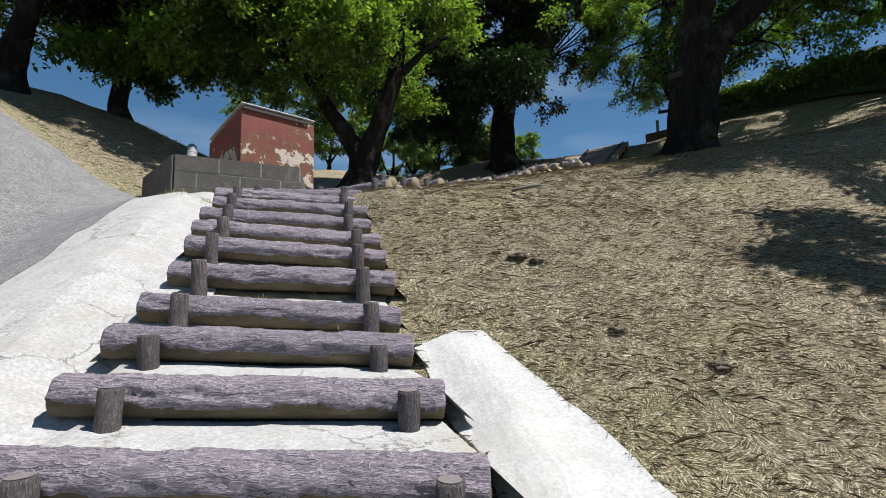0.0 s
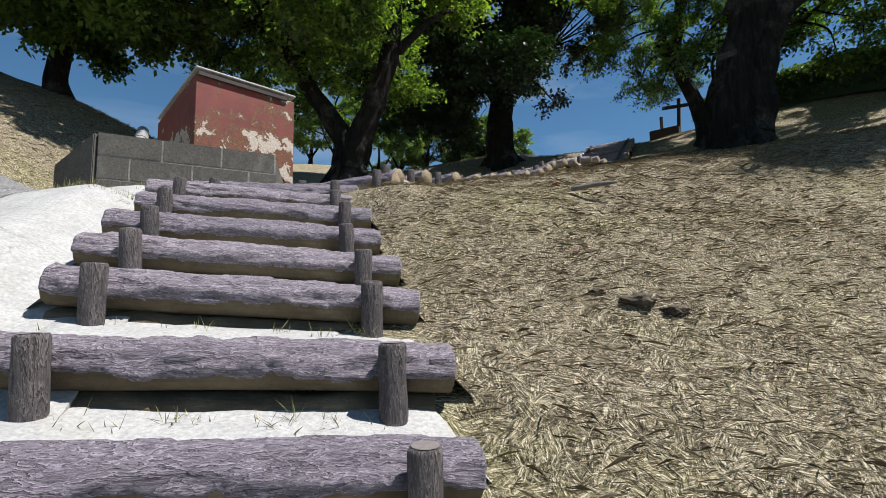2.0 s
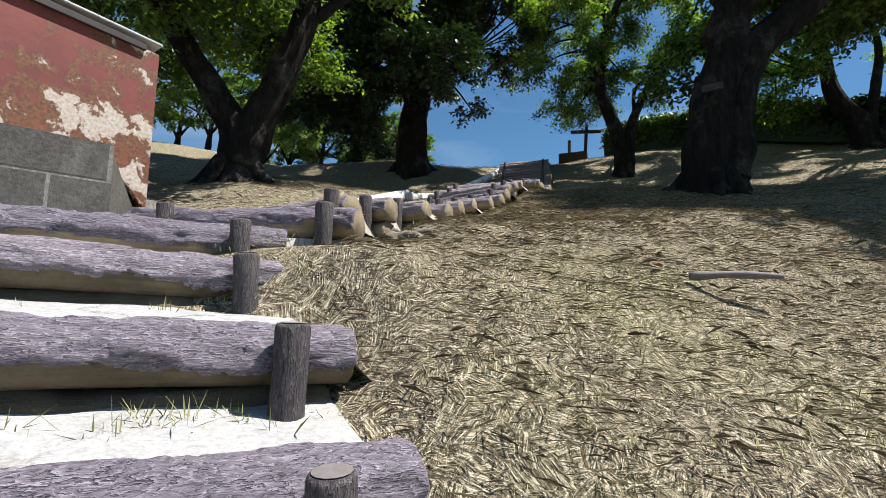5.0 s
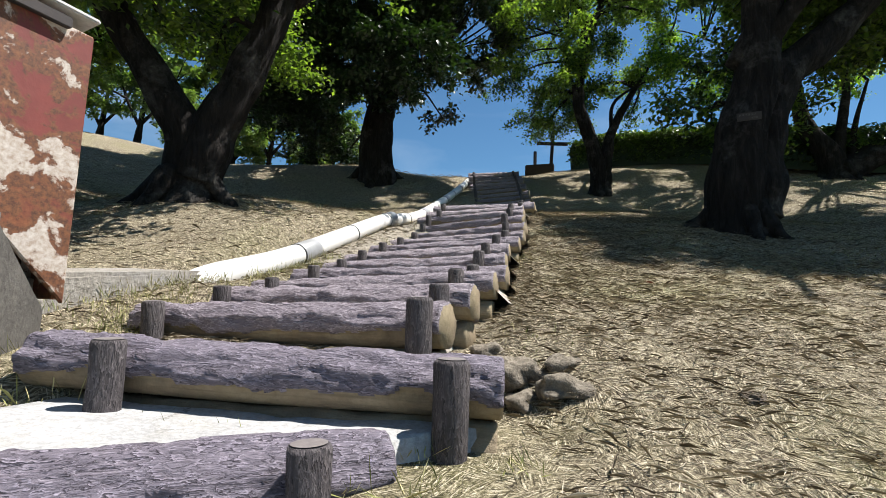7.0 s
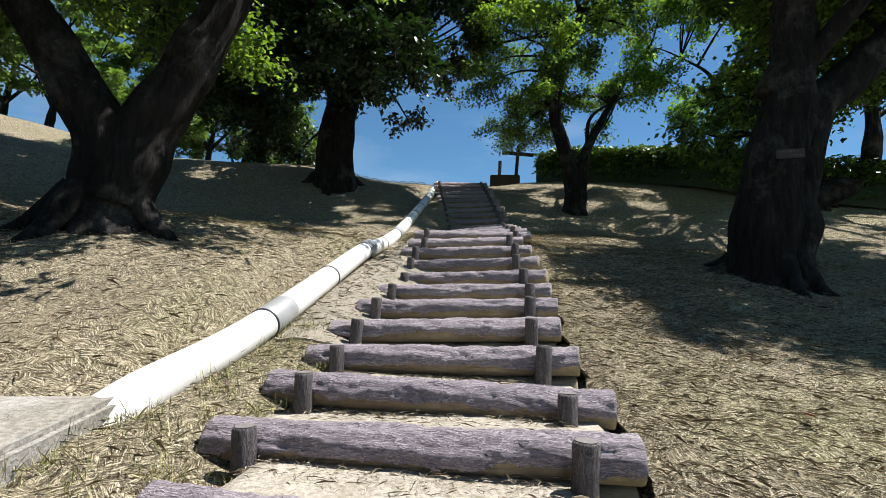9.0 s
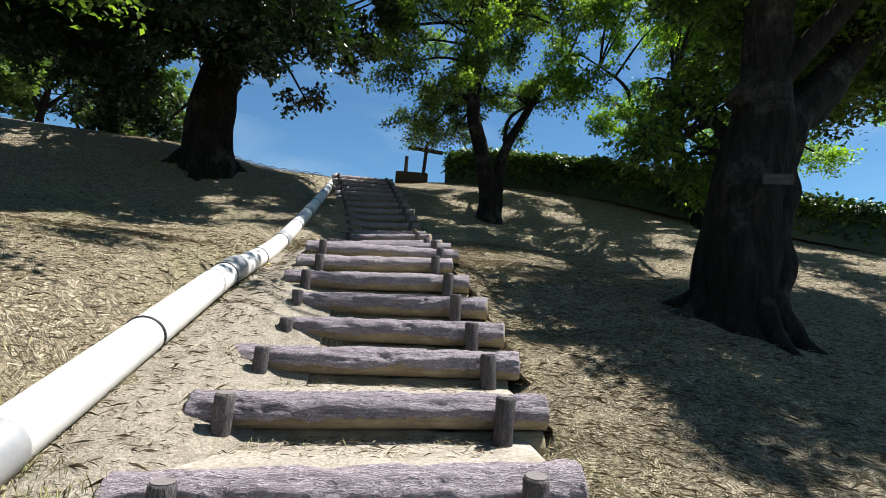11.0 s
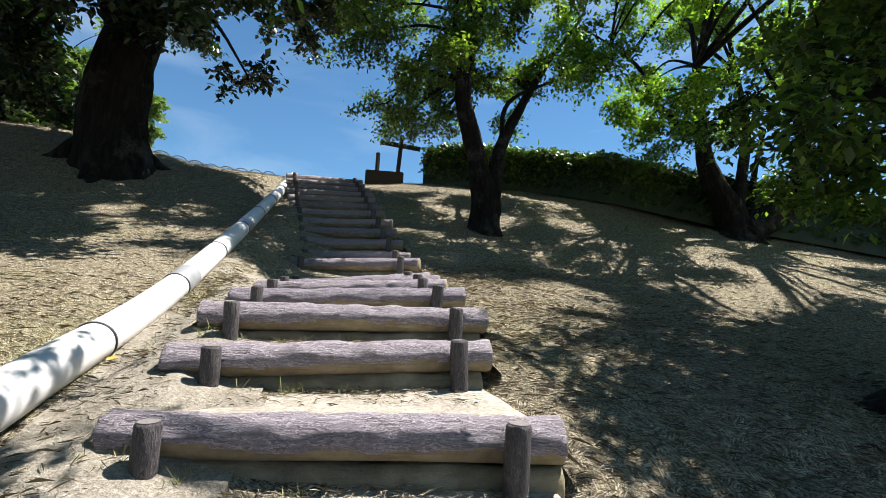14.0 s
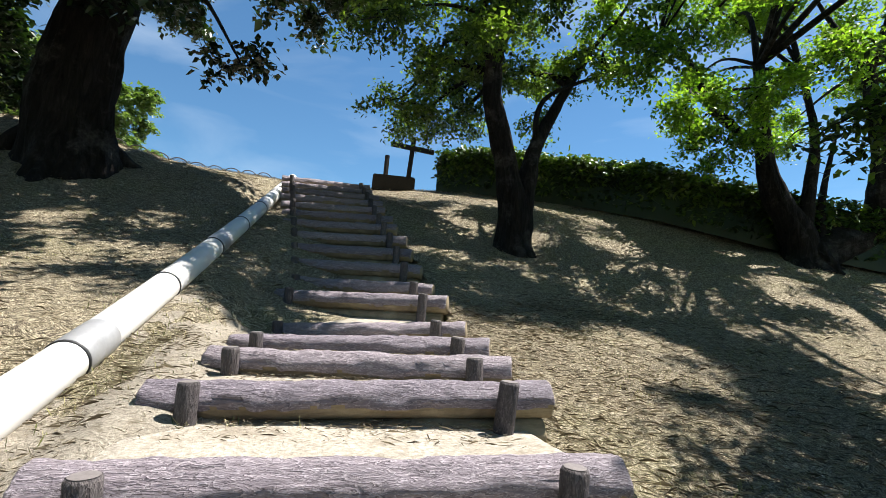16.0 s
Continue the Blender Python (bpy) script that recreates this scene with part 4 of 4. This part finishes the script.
# big old cherry close to the stair
BIG = (4.68, 10.42)
big_crown = [c for c in ring_crowns(rg, (2.8, -0.8), 3.4, (3.8, 7.6), 300, 0.85) if -1.7 < c[1] < 1.2 and BIG[0] + c[0] - 0.49 * c[2] - 1.0 * c[3] > 1.45 + 0.3 * max(BIG[1] + c[1] - 10, -1)][:60]
big_crown += [c for c in ring_crowns(rg, (2.6, 2.0), 2.4, (6.6, 8.6), 160, 0.72) if BIG[0] + c[0] - 0.49 * c[2] - 0.7 * c[3] > 0.75 + 0.58 * (BIG[1] + c[1] - 10)][:1]
# further clumps out of view, added so their shade covers the right slope
rs = random.Random(41)
for k in range(240):
    u, v, w = rs.uniform(-1.2, 5.5), rs.uniform(-5.0, -1.4), rs.uniform(5.2, 7.4)
    if BIG[0] + u - 0.49 * w - 0.75 > 1.9 + 0.42 * max(8.3 - (BIG[1] + v + 0.08 * w), 0) and BIG[1] + v + 0.08 * w > 6.7 - 0.12 * u and len(big_crown) < 104:
        big_crown.append((u, v, w, 0.8 * rs.uniform(0.7, 1.2), 0.5))
# last overhead clumps are unseen, added to dapple the pipe and ground
tree(BIG, [([(0, 0, -0.9), (0, 0, 0.5), (0.06, -0.02, 1.4), (0.24, -0.18, 2.4), (0.3, -0.2, 3.8), (-0.1, 0.1, 5.6)], 0.57, 0.17),
           ([(0.28, -0.2, 2.8), (0.9, -1.3, 4.3), (1.8, -2.6, 5.6), (2.6, -3.9, 6.4)], 0.16, 0.05), ([(1.2, -1.7, 4.8), (0.9, -2.8, 5.8), (0.6, -3.6, 6.6)], 0.1, 0.03),
           ([(0.12, -0.1, 0.2), (0.28, -0.15, 1.4), (0.62, -0.25, 2.4), (1.5, -0.5, 3.2), (2.4, -0.8, 4.2)], 0.40, 0.19),
           ([(0.25, 0.05, 1.9), (1.1, 0.7, 2.9), (2.4, 1.7, 3.3), (3.2, 1.8, 3.9)], 0.11, 0.03), ([(0, 0, 2.6), (0.5, -0.4, 4.2), (1.3, 0.2, 6.2)], 0.15, 0.05)],
     0.46, big_crown + [(0.5, 0.9, 2.0, .55, .25), (0.2, 0.8, 2.9, .6, .3), (-0.2, 0.9, 2.3, .45, .2), (2.7, 2.4, 3.7, .6, .2), (3.0, 2.1, 3.6, .75, .2), (3.1, 1.9, 4.6, .8, .28), (3.3, 1.7, 2.7, .5, .25), (0.5, 1.1, 5.3, .65, .4), (0.3, 0.6, 4.9, .5, .25), (3.6, 1.3, 3.2, .7, .2), (1.6, 1.0, 2.6, .5, .25), (3.8, 1.0, 4.2, .8, .26), (1.3, 1.1, 3.7, .55, .3), (-2.4, 2.3, 4.8, .38, .07), (-2.2, 2.9, 5.2, .35, .06), (-2.5, 2.6, 7.0, .44, .22), (-2.3, 3.4, 7.2, .46, .22), (-2.7, 3.9, 7.0, .42, .2), (1.9, 2.1, 6.0, .5, .22), (2.6, 1.7, 6.4, .5, .22), (1.1, 2.0, 6.2, .42, .15)], 128000, 0.108, LEAF,
     "large old cherry tree with thick dark mossy trunk", 14, flare=1.75, roots=6)
# many-stemmed tree to the side of the hedge
tree((13.9, 14.5), [([(0, 0, -0.3), (0, 0, 0.3), (-0.15, 0.15, 0.8), (-0.5, 0.45, 1.6), (-0.65, 0.6, 2.8), (-0.75, 0.65, 4.6)], 0.50, 0.12),
                    ([(0.1, -0.1, 0.05), (0.6, -0.55, 0.45), (1.15, -1.05, 0.85), (1.32, -1.22, 1.9), (1.35, -1.25, 3.0), (1.2, -1.1, 4.8)], 0.42, 0.12),
                    ([(0.1, 0, 0.4), (0.25, -0.1, 1.6), (0.4, -0.2, 3.0), (0.3, 0, 4.6)], 0.2, 0.06), ([(0.3, -0.3, 0.4), (0.5, -0.3, 1.5), (0.9, -0.5, 3.0)], 0.13, 0.04),
                    ([(-0.65, 0.6, 2.6), (-1.5, 1.4, 3.4), (-1.9, 1.7, 4.4), (-2.6, 2.2, 5.0)], 0.13, 0.03)],
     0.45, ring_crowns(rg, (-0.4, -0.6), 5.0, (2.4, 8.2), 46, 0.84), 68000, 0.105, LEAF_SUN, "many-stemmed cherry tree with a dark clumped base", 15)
# trees on the left ridge
# its high side clumps are out of view, added to shade the ridge
tree((-9.2, 11.2), [([(0, 0, -0.3), (0, 0, 0.5), (0.25, 0, 1.5), (0.7, 0, 2.6), (1.3, 0, 4.5)], 0.27, 0.08), ([(0.2, 0, 1.3), (-0.5, 0, 2.6), (-1.2, 0, 4.2)], 0.15, 0.05)],
     0.26, ring_crowns(rg, (1.4, 0.3), 4.6, (2.2, 6.8), 44, 1.0) + ring_crowns(rs, (3.4, -1.6), 3.2, (5.4, 7.6), 34, 1.0) + ring_crowns(rs, (1.5, 0.5), 4.2, (1.7, 3.6), 14, 0.8) + [(*c[:4], 1.0) for c in ring_crowns(rs, (1.6, -0.6), 1.9, (0.6, 2.4), 14, 0.5)], 118000, 0.14, LEAF, "cherry tree on the grassy ridge", 16, flare=1.4)
tree((-10.4, 9.4), [([(0, 0, -0.3), (0.1, 0, 0.8), (0.4, 0, 2.0), (0.9, 0, 3.4), (1.3, 0, 5.5)], 0.33, 0.1), ([(0.5, 0, 2.2), (-0.2, 0, 3.4), (-0.9, 0, 4.8)], 0.16, 0.05)],
     0.3, ring_crowns(rg, (1.2, 0), 4.4, (2.4, 7.0), 40, 1.0), 66000, 0.14, LEAF_SHADE, "leaning cherry tree on the grassy ridge", 17, flare=1.4)
# unseen tree behind and to the side, added to shade the lower slope
tree((6.9, 3.0), [([(0, 0, -0.4), (0, 0, 0.6), (0.1, 0, 1.8), (0.2, 0, 3.2), (0.1, 0, 5.4)], 0.4, 0.12), ([(0.1, 0, 2.4), (-0.9, 0.2, 3.6), (-1.9, 0.3, 4.5)], 0.16, 0.05)],
     0.4, ring_crowns(rs, (0.5, 0.3), 2.1, (3.4, 6.4), 13, 0.85), 15000, 0.14, LEAF, "unseen cherry tree added to shade the mown slope", 18)
# pale trees beyond the crest
for k, (x, y, s) in enumerate(((-4.5, 33, 1.45), (-1.0, 35, 1.5), (2.2, 37, 1.1), (-8.5, 31, 1.4), (-13, 30, 1.4), (-6.6, 36, 1.6), (-2.6, 31.5, 1.25), (-11, 34, 1.6), (0.8, 33.5, 1.0))):
    tree((x, y), [([(0, 0, -0.3), (0.1, 0, 1.2), (0.2, 0, 2.6), (0.1, 0, 4.2)], 0.13 * s, 0.04), ([(0.1, 0, 0.8), (-0.6, 0, 2.2), (-1.0, 0, 3.6)], 0.09, 0.03), ([(0.1, 0, 1.0), (0.9, 0, 2.2), (1.4, 0, 3.4)], 0.09, 0.03)],
         0.13, ring_crowns(rg, (0, 0), 2.3 * s, (1.4, 4.8 * s), 16, 0.95), 11000, 0.2, LEAF_PALE, "pale green young tree beyond the crest", 30 + k, flare=1.1)

# ---- hedge ----


def hedge(line, height, thick, label):
    rng = random.Random(77)
    pts = smooth_line([(*p, 0) for p in line], 14)
    h = thing("hedge", Matrix.Translation((pts[0].x, pts[0].y, gz(pts[0].x, pts[0].y))), label, "hedge")
    o = h.matrix_basis.translation
    verts, faces = [], []
    for i, p in enumerate(pts):
        d = (pts[min(i + 1, len(pts) - 1)] - pts[max(i - 1, 0)]).normalized()
        n = Vector((-d.y, d.x, 0))
        z = gz(p.x, p.y)
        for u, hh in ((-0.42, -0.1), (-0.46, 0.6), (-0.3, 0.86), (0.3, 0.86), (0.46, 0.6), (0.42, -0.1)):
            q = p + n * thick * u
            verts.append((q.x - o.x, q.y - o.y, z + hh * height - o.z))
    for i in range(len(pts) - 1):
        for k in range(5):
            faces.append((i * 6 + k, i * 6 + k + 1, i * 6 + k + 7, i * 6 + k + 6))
    # dark sheet stands for the shade behind the leaves
    mesh_object("hedge_core", verts, faces, LEAF_SHADE, h, "dark sheet for the shaded inside of the hedge")
    at = []
    for k in range(30000):
        f = rng.uniform(0, len(pts) - 1.001)
        i = int(f)
        p = pts[i].lerp(pts[i + 1], f - i)
        d = (pts[i + 1] - pts[i]).normalized()
        n = Vector((-d.y, d.x, 0))
        a = rng.uniform(-0.15, math.pi + 0.15)
        bump = 1 + 0.13 * noise.noise((p.x * 1.1, p.y * 1.1, a * 1.5)) + rng.gauss(0, 0.035)
        q = p + n * thick * 0.5 * math.cos(a) * bump
        zz = (0.5 + 0.5 * math.sin(a)) if rng.random() < 0.55 else rng.uniform(0.05, 0.95)
        at.append((q.x - o.x, q.y - o.y, gz_fast(p.x, p.y) + height * zz * bump - o.z))
    leaves_mesh("hedge_leaves", at, 0.8, 0.155, HEDGE, h, seed=9)


def gz_fast(x, y):
    return float(hill(np.array([x]), np.array([y]))[0])


hedge([(11.2, 23.6), (12.0, 20.6), (13.2, 17.4), (15.0, 14.2), (17.0, 10.0), (19.0, 5.0)], 1.35, 1.3, "clipped leafy green hedge along the top of the slope")

# ---- cross sign and post at the crest ----
cx, cy = 10.2, 24.4
cz = gz(cx, cy)
sign = thing("wooden_cross", Matrix.Translation((cx, cy, cz)) @ Matrix.Rotation(radians(-38), 4, "Z") @ Matrix.Rotation(radians(3), 4, "Y"), "dark wooden cross-shaped signpost at the crest", "signpost")
part("upright", box(0.15, 0.15, 11.5 - cz + 0.3, pose(0, 0, (11.5 - cz) / 2 - 0.15), 0.012), DARK_WOOD, sign)
part("crossbar", box(1.45, 0.06, 0.17, pose(0, -0.11, 11.08 - cz, 0, 3), 0.01), DARK_WOOD, sign)
for x in (-0.62, 0.62):
    part("bolt", box(0.05, 0.02, 0.05, pose(x, -0.15, 11.08 - cz), 0.006), LETTER, sign)
px, py = 9.55, 24.75
sp = thing("wooden_post", Matrix.Translation((px, py, gz(px, py))), "short dark wooden post beside the cross", "post")
part("upright", box(0.12, 0.12, 1.3, pose(0, 0, 0.5), 0.012), DARK_WOOD, sp)
bn = thing("log_bench", Matrix.Translation((9.3, 23.9, gz(9.3, 23.9))) @ Matrix.Rotation(radians(-38), 4, "Z"), "low dark timber edging at the crest", "bench")
part("beam", box(1.3, 0.35, 0.5, pose(0, 0, 0.18), 0.03), DARK_WOOD, bn)

# name board on the big tree
SIGN_AT = Vector((4.26, 9.90, 6.17))
board = thing("name_board", look(SIGN_AT, SIGN_AT + Vector((0.72, 0.66, 0.0))), "small brown board naming the tree, tied to the trunk", "sign")
part("board", box(0.30, 0.115, 0.014, None, 0.004), SIGN, board)
for words, size, at in (("ソメイヨシノ", 0.036, (-0.02, 0.012, 0.009)), ("バラ科", 0.030, (0.06, -0.038, 0.009))):
    cu = bpy.data.curves.new("lettering", "FONT")
    cu.body, cu.size, cu.align_x = words, size, "CENTER"
    cu.extrude = 0.0008
    cu.materials.append(LETTER)
    ob = new("lettering", cu)
    ob.parent, ob.location = board, at

# hoop fence along the crest
fence = thing("hoop_fence", Matrix.Translation((4.6, 24.0, gz(4.6, 24.0))), "low thin metal hoop edging along the crest", "fence")
for k in range(9):
    p = Vector((5.6 - 0.42 * k, 24.6 - 0.05 * k, 0))
    z = gz(p.x, p.y)
    o = fence.matrix_basis.translation
    pts = [(p.x - o.x + 0.2 * math.cos(a), p.y - o.y, z - o.z - 0.05 + 0.15 * math.sin(a)) for a in np.linspace(0, math.pi, 9)]
    v, f = tube(pts, [0.012] * 9, 6)
    mesh_object("hoop", v, f, DARK_METAL, fence)

# stones and a fallen stick beside the stair
BANK = speckled("earthy_stone", (0.10, 0.083, 0.062), (0.32, 0.275, 0.21), 34, 0.95, 0.03, (0.05, 0.04, 0.03), 0.7, 7.0)
for x, y, s in ((-0.93, 7.06, 0.12), (-0.86, 6.82, 0.10), (-0.95, 7.26, 0.08), (-0.98, 6.90, 0.07), (-0.78, 6.96, 0.07)):
    bm = bmesh.new()
    bmesh.ops.create_icosphere(bm, subdivisions=3, radius=s)
    for v in bm.verts:
        v.co *= 1 + 0.6 * noise.noise(v.co * 16 + Vector((x * 9, y, 0)))
        v.co.z *= 0.6
    st = part("rock", bm, BANK, None, "rough earthy stone half buried in the dry grass", True)
    tagged(st, category="rock", group="rocks")
    st.location = (x, y, gz(x, y) - s * 0.05)
v, f = tube(smooth_line([(0, 0, 0), (0.16, -0.1, 0.01), (0.34, -0.24, 0.0)], 4), [0.022, 0.024, 0.022, 0.02, 0.021, 0.022, 0.02, 0.016, 0.012], 8, 0.2, 12)
stick = tagged(mesh_object("stick", v, f, RING), "short dead stick lying on the mown slope", "stick")
stick.location = (0.46, 6.0, gz(0.5, 6.0) + 0.03)
SOIL = speckled("dark_soil", (0.045, 0.035, 0.026), (0.19, 0.155, 0.115), 38, 0.95, 0.02, (0.20, 0.165, 0.11), 0.5, 6.0)
for k, (x, y, s) in enumerate(((0.36, 4.22, 0.07), (0.50, 4.13, 0.055), (0.17, 4.32, 0.035), (0.87, 3.14, 0.05), (-0.22, 6.56, 0.05), (1.3, 2.75, 0.055))):
    bm = bmesh.new()
    bmesh.ops.create_icosphere(bm, subdivisions=4, radius=s)
    for q in bm.verts:
        n = q.co.normalized()
        q.co *= 1 + 0.45 * noise.noise(n * 1.7 + Vector((k * 3.1, 0, 0))) + 0.25 * noise.noise(n * 5 + Vector((k, 2, 0))) + 0.12 * noise.noise(n * 13)
        q.co.x *= 1.25
        q.co.z *= 0.5
    cl = part("soil_clod", bm, SOIL, None, "dark crumbly clod of soil on the mown slope", True)
    tagged(cl, category="clod", group="soil clods")
    cl.matrix_basis = pose(x, y, gz(x, y) + s * 0.12, 0, 0, -30 + 20 * k)

# ---- straw and grass, uncountable ----


def blades(name, n, place, length, width, lie, mat, label, seed):
    rng = np.random.default_rng(seed)
    xy = place(rng, n)
    n = len(xy)
    z = xy[:, 2] if xy.shape[1] > 2 else ground_height(xy[:, 0], xy[:, 1]) + bumps(xy[:, 0], xy[:, 1])
    ang = rng.uniform(0, 2 * np.pi, n)
    el = np.abs(rng.normal(lie[0], lie[1], n))
    ln = length * np.clip(rng.lognormal(0, 0.5, n), 0.3, 2.6)
    d = np.stack([np.cos(ang) * np.cos(el), np.sin(ang) * np.cos(el), np.sin(el)], -1)
    s = np.stack([-np.sin(ang), np.cos(ang), rng.normal(0, 0.12, n)], -1) * (width * rng.uniform(0.6, 1.5, n))[:, None]
    c = np.stack([xy[:, 0], xy[:, 1], z + rng.uniform(-0.005, 0.022, n)], -1)
    if lie[0] > 0.6:
        a = c
    else:
        a = c - d * ln[:, None] / 2
        a[:, 2] = c[:, 2]
    bend = np.zeros_like(d)
    bend[:, 2] = rng.normal(0.015, 0.03, n) * ln
    m = a + d * ln[:, None] * 0.55 + bend
    e = a + d * ln[:, None]
    if lie[0] <= 0.6:
        e[:, 2] = a[:, 2] + (e[:, 2] - a[:, 2]) * 0.6
    v = np.stack([a, m + s, e, m - s], 1).reshape(-1, 3)
    b = np.arange(n)[:, None] * 4
    f = np.concatenate([b + [0, 1, 2], b + [0, 2, 3]], 1).reshape(-1, 3)
    me = bpy.data.meshes.new(name)
    me.vertices.add(len(v))
    me.vertices.foreach_set("co", v.ravel())
    me.loops.add(f.size)
    me.loops.foreach_set("vertex_index", f.ravel())
    me.polygons.add(len(f))
    me.polygons.foreach_set("loop_start", np.arange(len(f)) * 3)
    me.update(calc_edges=True)
    me.materials.append(mat)
    return tagged(new(name, me), label, name, kind="stuff")


def off_stair(xy, lo=0.8):
    d, _ = corridor(xy[:, 0], xy[:, 1])
    x, y = xy[:, 0], xy[:, 1]
    paved = (x < np.interp(y, [-2, 2, 5.2, 6.8, 7.8, 7.81], [-0.8, -1.4, -2.2, -2.6, -2.5, -99])) & (x > np.interp(y, [-2, 6.2, 6.3, 9], [-99, -99, -5, -5]))
    strip = (y < 3.05) & (x > np.interp(y, [-0.4, 1.2, 2.1, 3.05], [0.55, 0.36, 0.02, -0.38])) & (x < np.interp(y, [-0.4, 1.2, 2.3, 3.12], [1.13, 0.88, 0.48, 0.02]))
    return xy[(d > lo) & ~paved & ~strip]


def near_walk(rng, n):
    y = rng.uniform(0.4, 16, n)
    x = rng.normal(0, 1, n) * 2.3 + np.interp(y, [0, 5, 8, 16], [1.6, 1.2, 0.2, 3.2])
    p = off_stair(np.stack([x, y], -1))
    patchy = np.array([noise.noise((u * 0.8, v * 0.8, 2.0)) * 0.6 + noise.noise((u * 4.5, v * 4.5, 6.0)) for u, v in p])
    return p[(patchy > -0.12) | (rng.random(len(p)) < 0.35)]


def wide(rng, n):
    return off_stair(np.stack([rng.uniform(-9, 15, n), rng.uniform(1, 25, n)], -1))


clump_noise = lambda p: np.array([noise.noise((x * 0.9, y * 0.9, 9.0)) for x, y in p])


def green_places(rng, n):
    p = off_stair(np.stack([rng.uniform(-6, 10, n), rng.uniform(1, 22, n)], -1), 0.9)
    return p[clump_noise(p) > 0.18]


def at_logs(rng, n):
    out = []
    for k in range(n):
        i = rng.integers(0, 26)
        a, b = STEPS[i]
        q = a.lerp(b, rng.uniform(-0.2, 1.2)) + Vector((rng.normal(0, 0.02), rng.normal(-0.03, 0.03), 0))
        for j in range(rng.integers(10, 34)):
            out.append((q.x + rng.normal(0, 0.028), q.y + rng.normal(0, 0.016)))
    return np.array(out)


def on_treads(rng, n):
    out = []
    for k in range(n):
        i = int(rng.integers(11, 27))
        (a0, a1), (b0, b1) = STEPS[i], STEPS[i + 1]
        u, v = rng.uniform(0.0, 1.0), rng.uniform(0.25, 1) ** 0.6
        n_dir = Vector((-(a1 - a0).y, (a1 - a0).x, 0)).normalized() * 0.14
        w = (a0.lerp(a1, u) + n_dir - Vector((0, 0, PROUD + 0.03))).lerp(b0.lerp(b1, u) + n_dir * 0.9 - Vector((0, 0, PROUD + 0.25)), v)
        w.z = max(w.z, a0.lerp(a1, u).z - PROUD - 0.055)
        out.append((w.x, w.y, w.z))
    return np.array(out)


def tufts(rng, n):
    out = []
    for k in range(n):
        i = int(rng.integers(9, 18))
        a, b = STEPS[i]
        q = a + (a - b).normalized() * rng.uniform(0.05, 0.85) + Vector((0, rng.uniform(-0.3, 0.3), 0))
        for j in range(int(rng.integers(16, 50))):
            out.append((q.x + rng.normal(0, 0.035), q.y + rng.normal(0, 0.035)))
    return np.array(out)


blades("grass", 190, tufts, 0.05, 0.0015, (1.0, 0.35), GRASS, "tall green and dry grass tufts beside the logs", 12)
blades("straw", 22000, on_treads, 0.035, 0.0014, (0.1, 0.12), STRAW, "loose straw trodden into the earth treads", 10)
blades("straw", 130000, near_walk, 0.022, 0.0014, (0.15, 0.2), STRAW, "fine chopped straw and chaff on the soil", 8)
blades("straw", 290000, near_walk, 0.046, 0.0011, (0.12, 0.15), STRAW, "loose cut straw lying all over the mown slope", 3)
blades("straw", 240000, wide, 0.052, 0.0014, (0.15, 0.18), STRAW, "loose cut straw on the upper slope", 4)
blades("grass", 90000, green_places, 0.03, 0.0026, (1.0, 0.3), GRASS, "short green grass patches in the dry slope", 5)
blades("grass", 250, at_logs, 0.045, 0.0016, (0.85, 0.4), GRASS, "green grass tufts at the foot of the logs", 6)


def fallen_leaf(x, y, size, mat, label, turn):
    bm = bmesh.new()
    rim = [(0.5, 0), (0.2, 0.22), (-0.2, 0.25), (-0.5, 0.0), (-0.2, -0.25), (0.2, -0.22)]
    vs = [bm.verts.new((u * size, v * size, 0.12 * size * abs(v) * 4 + 0.1 * size * u * u)) for u, v in rim]
    mid = bm.verts.new((0, 0, 0))
    for a, b in zip(vs, vs[1:] + vs[:1]):
        bm.faces.new((a, b, mid))
    bmesh.ops.solidify(bm, geom=bm.faces[:], thickness=0.001)
    ob = part("fallen_leaf", bm, mat, None, label)
    tagged(ob, category="leaf", group="fallen leaves")
    ob.matrix_basis = pose(x, y, gz(x, y) + 0.035, 12, -9, turn)


BROWN_LEAF = plain("brown_leaf", (0.26, 0.10, 0.06), 0.6, 0, 0.4, 60)
YELLOW_LEAF = plain("yellow_leaf", (0.62, 0.47, 0.05), 0.6, 0, 0.3, 60)
for x, y, t in ((0.16, 4.72, 30), (0.72, 8.05, 110), (0.35, 6.1, 200), (-0.55, 9.0, 60), (-1.1, 11.7, 140)):
    fallen_leaf(x, y, 0.075, BROWN_LEAF, "curled reddish-brown leaf fallen on dry grass", t)
fallen_leaf(0.55, 14.05, 0.085, YELLOW_LEAF, "yellow leaf fallen on dry grass", 20)

# the plan to its true size
for ob in list(scene.objects):
    if ob.parent is None and ob not in (cam, sun):
        ob.matrix_basis = Matrix.Scale(SIZE, 4) @ ob.matrix_basis
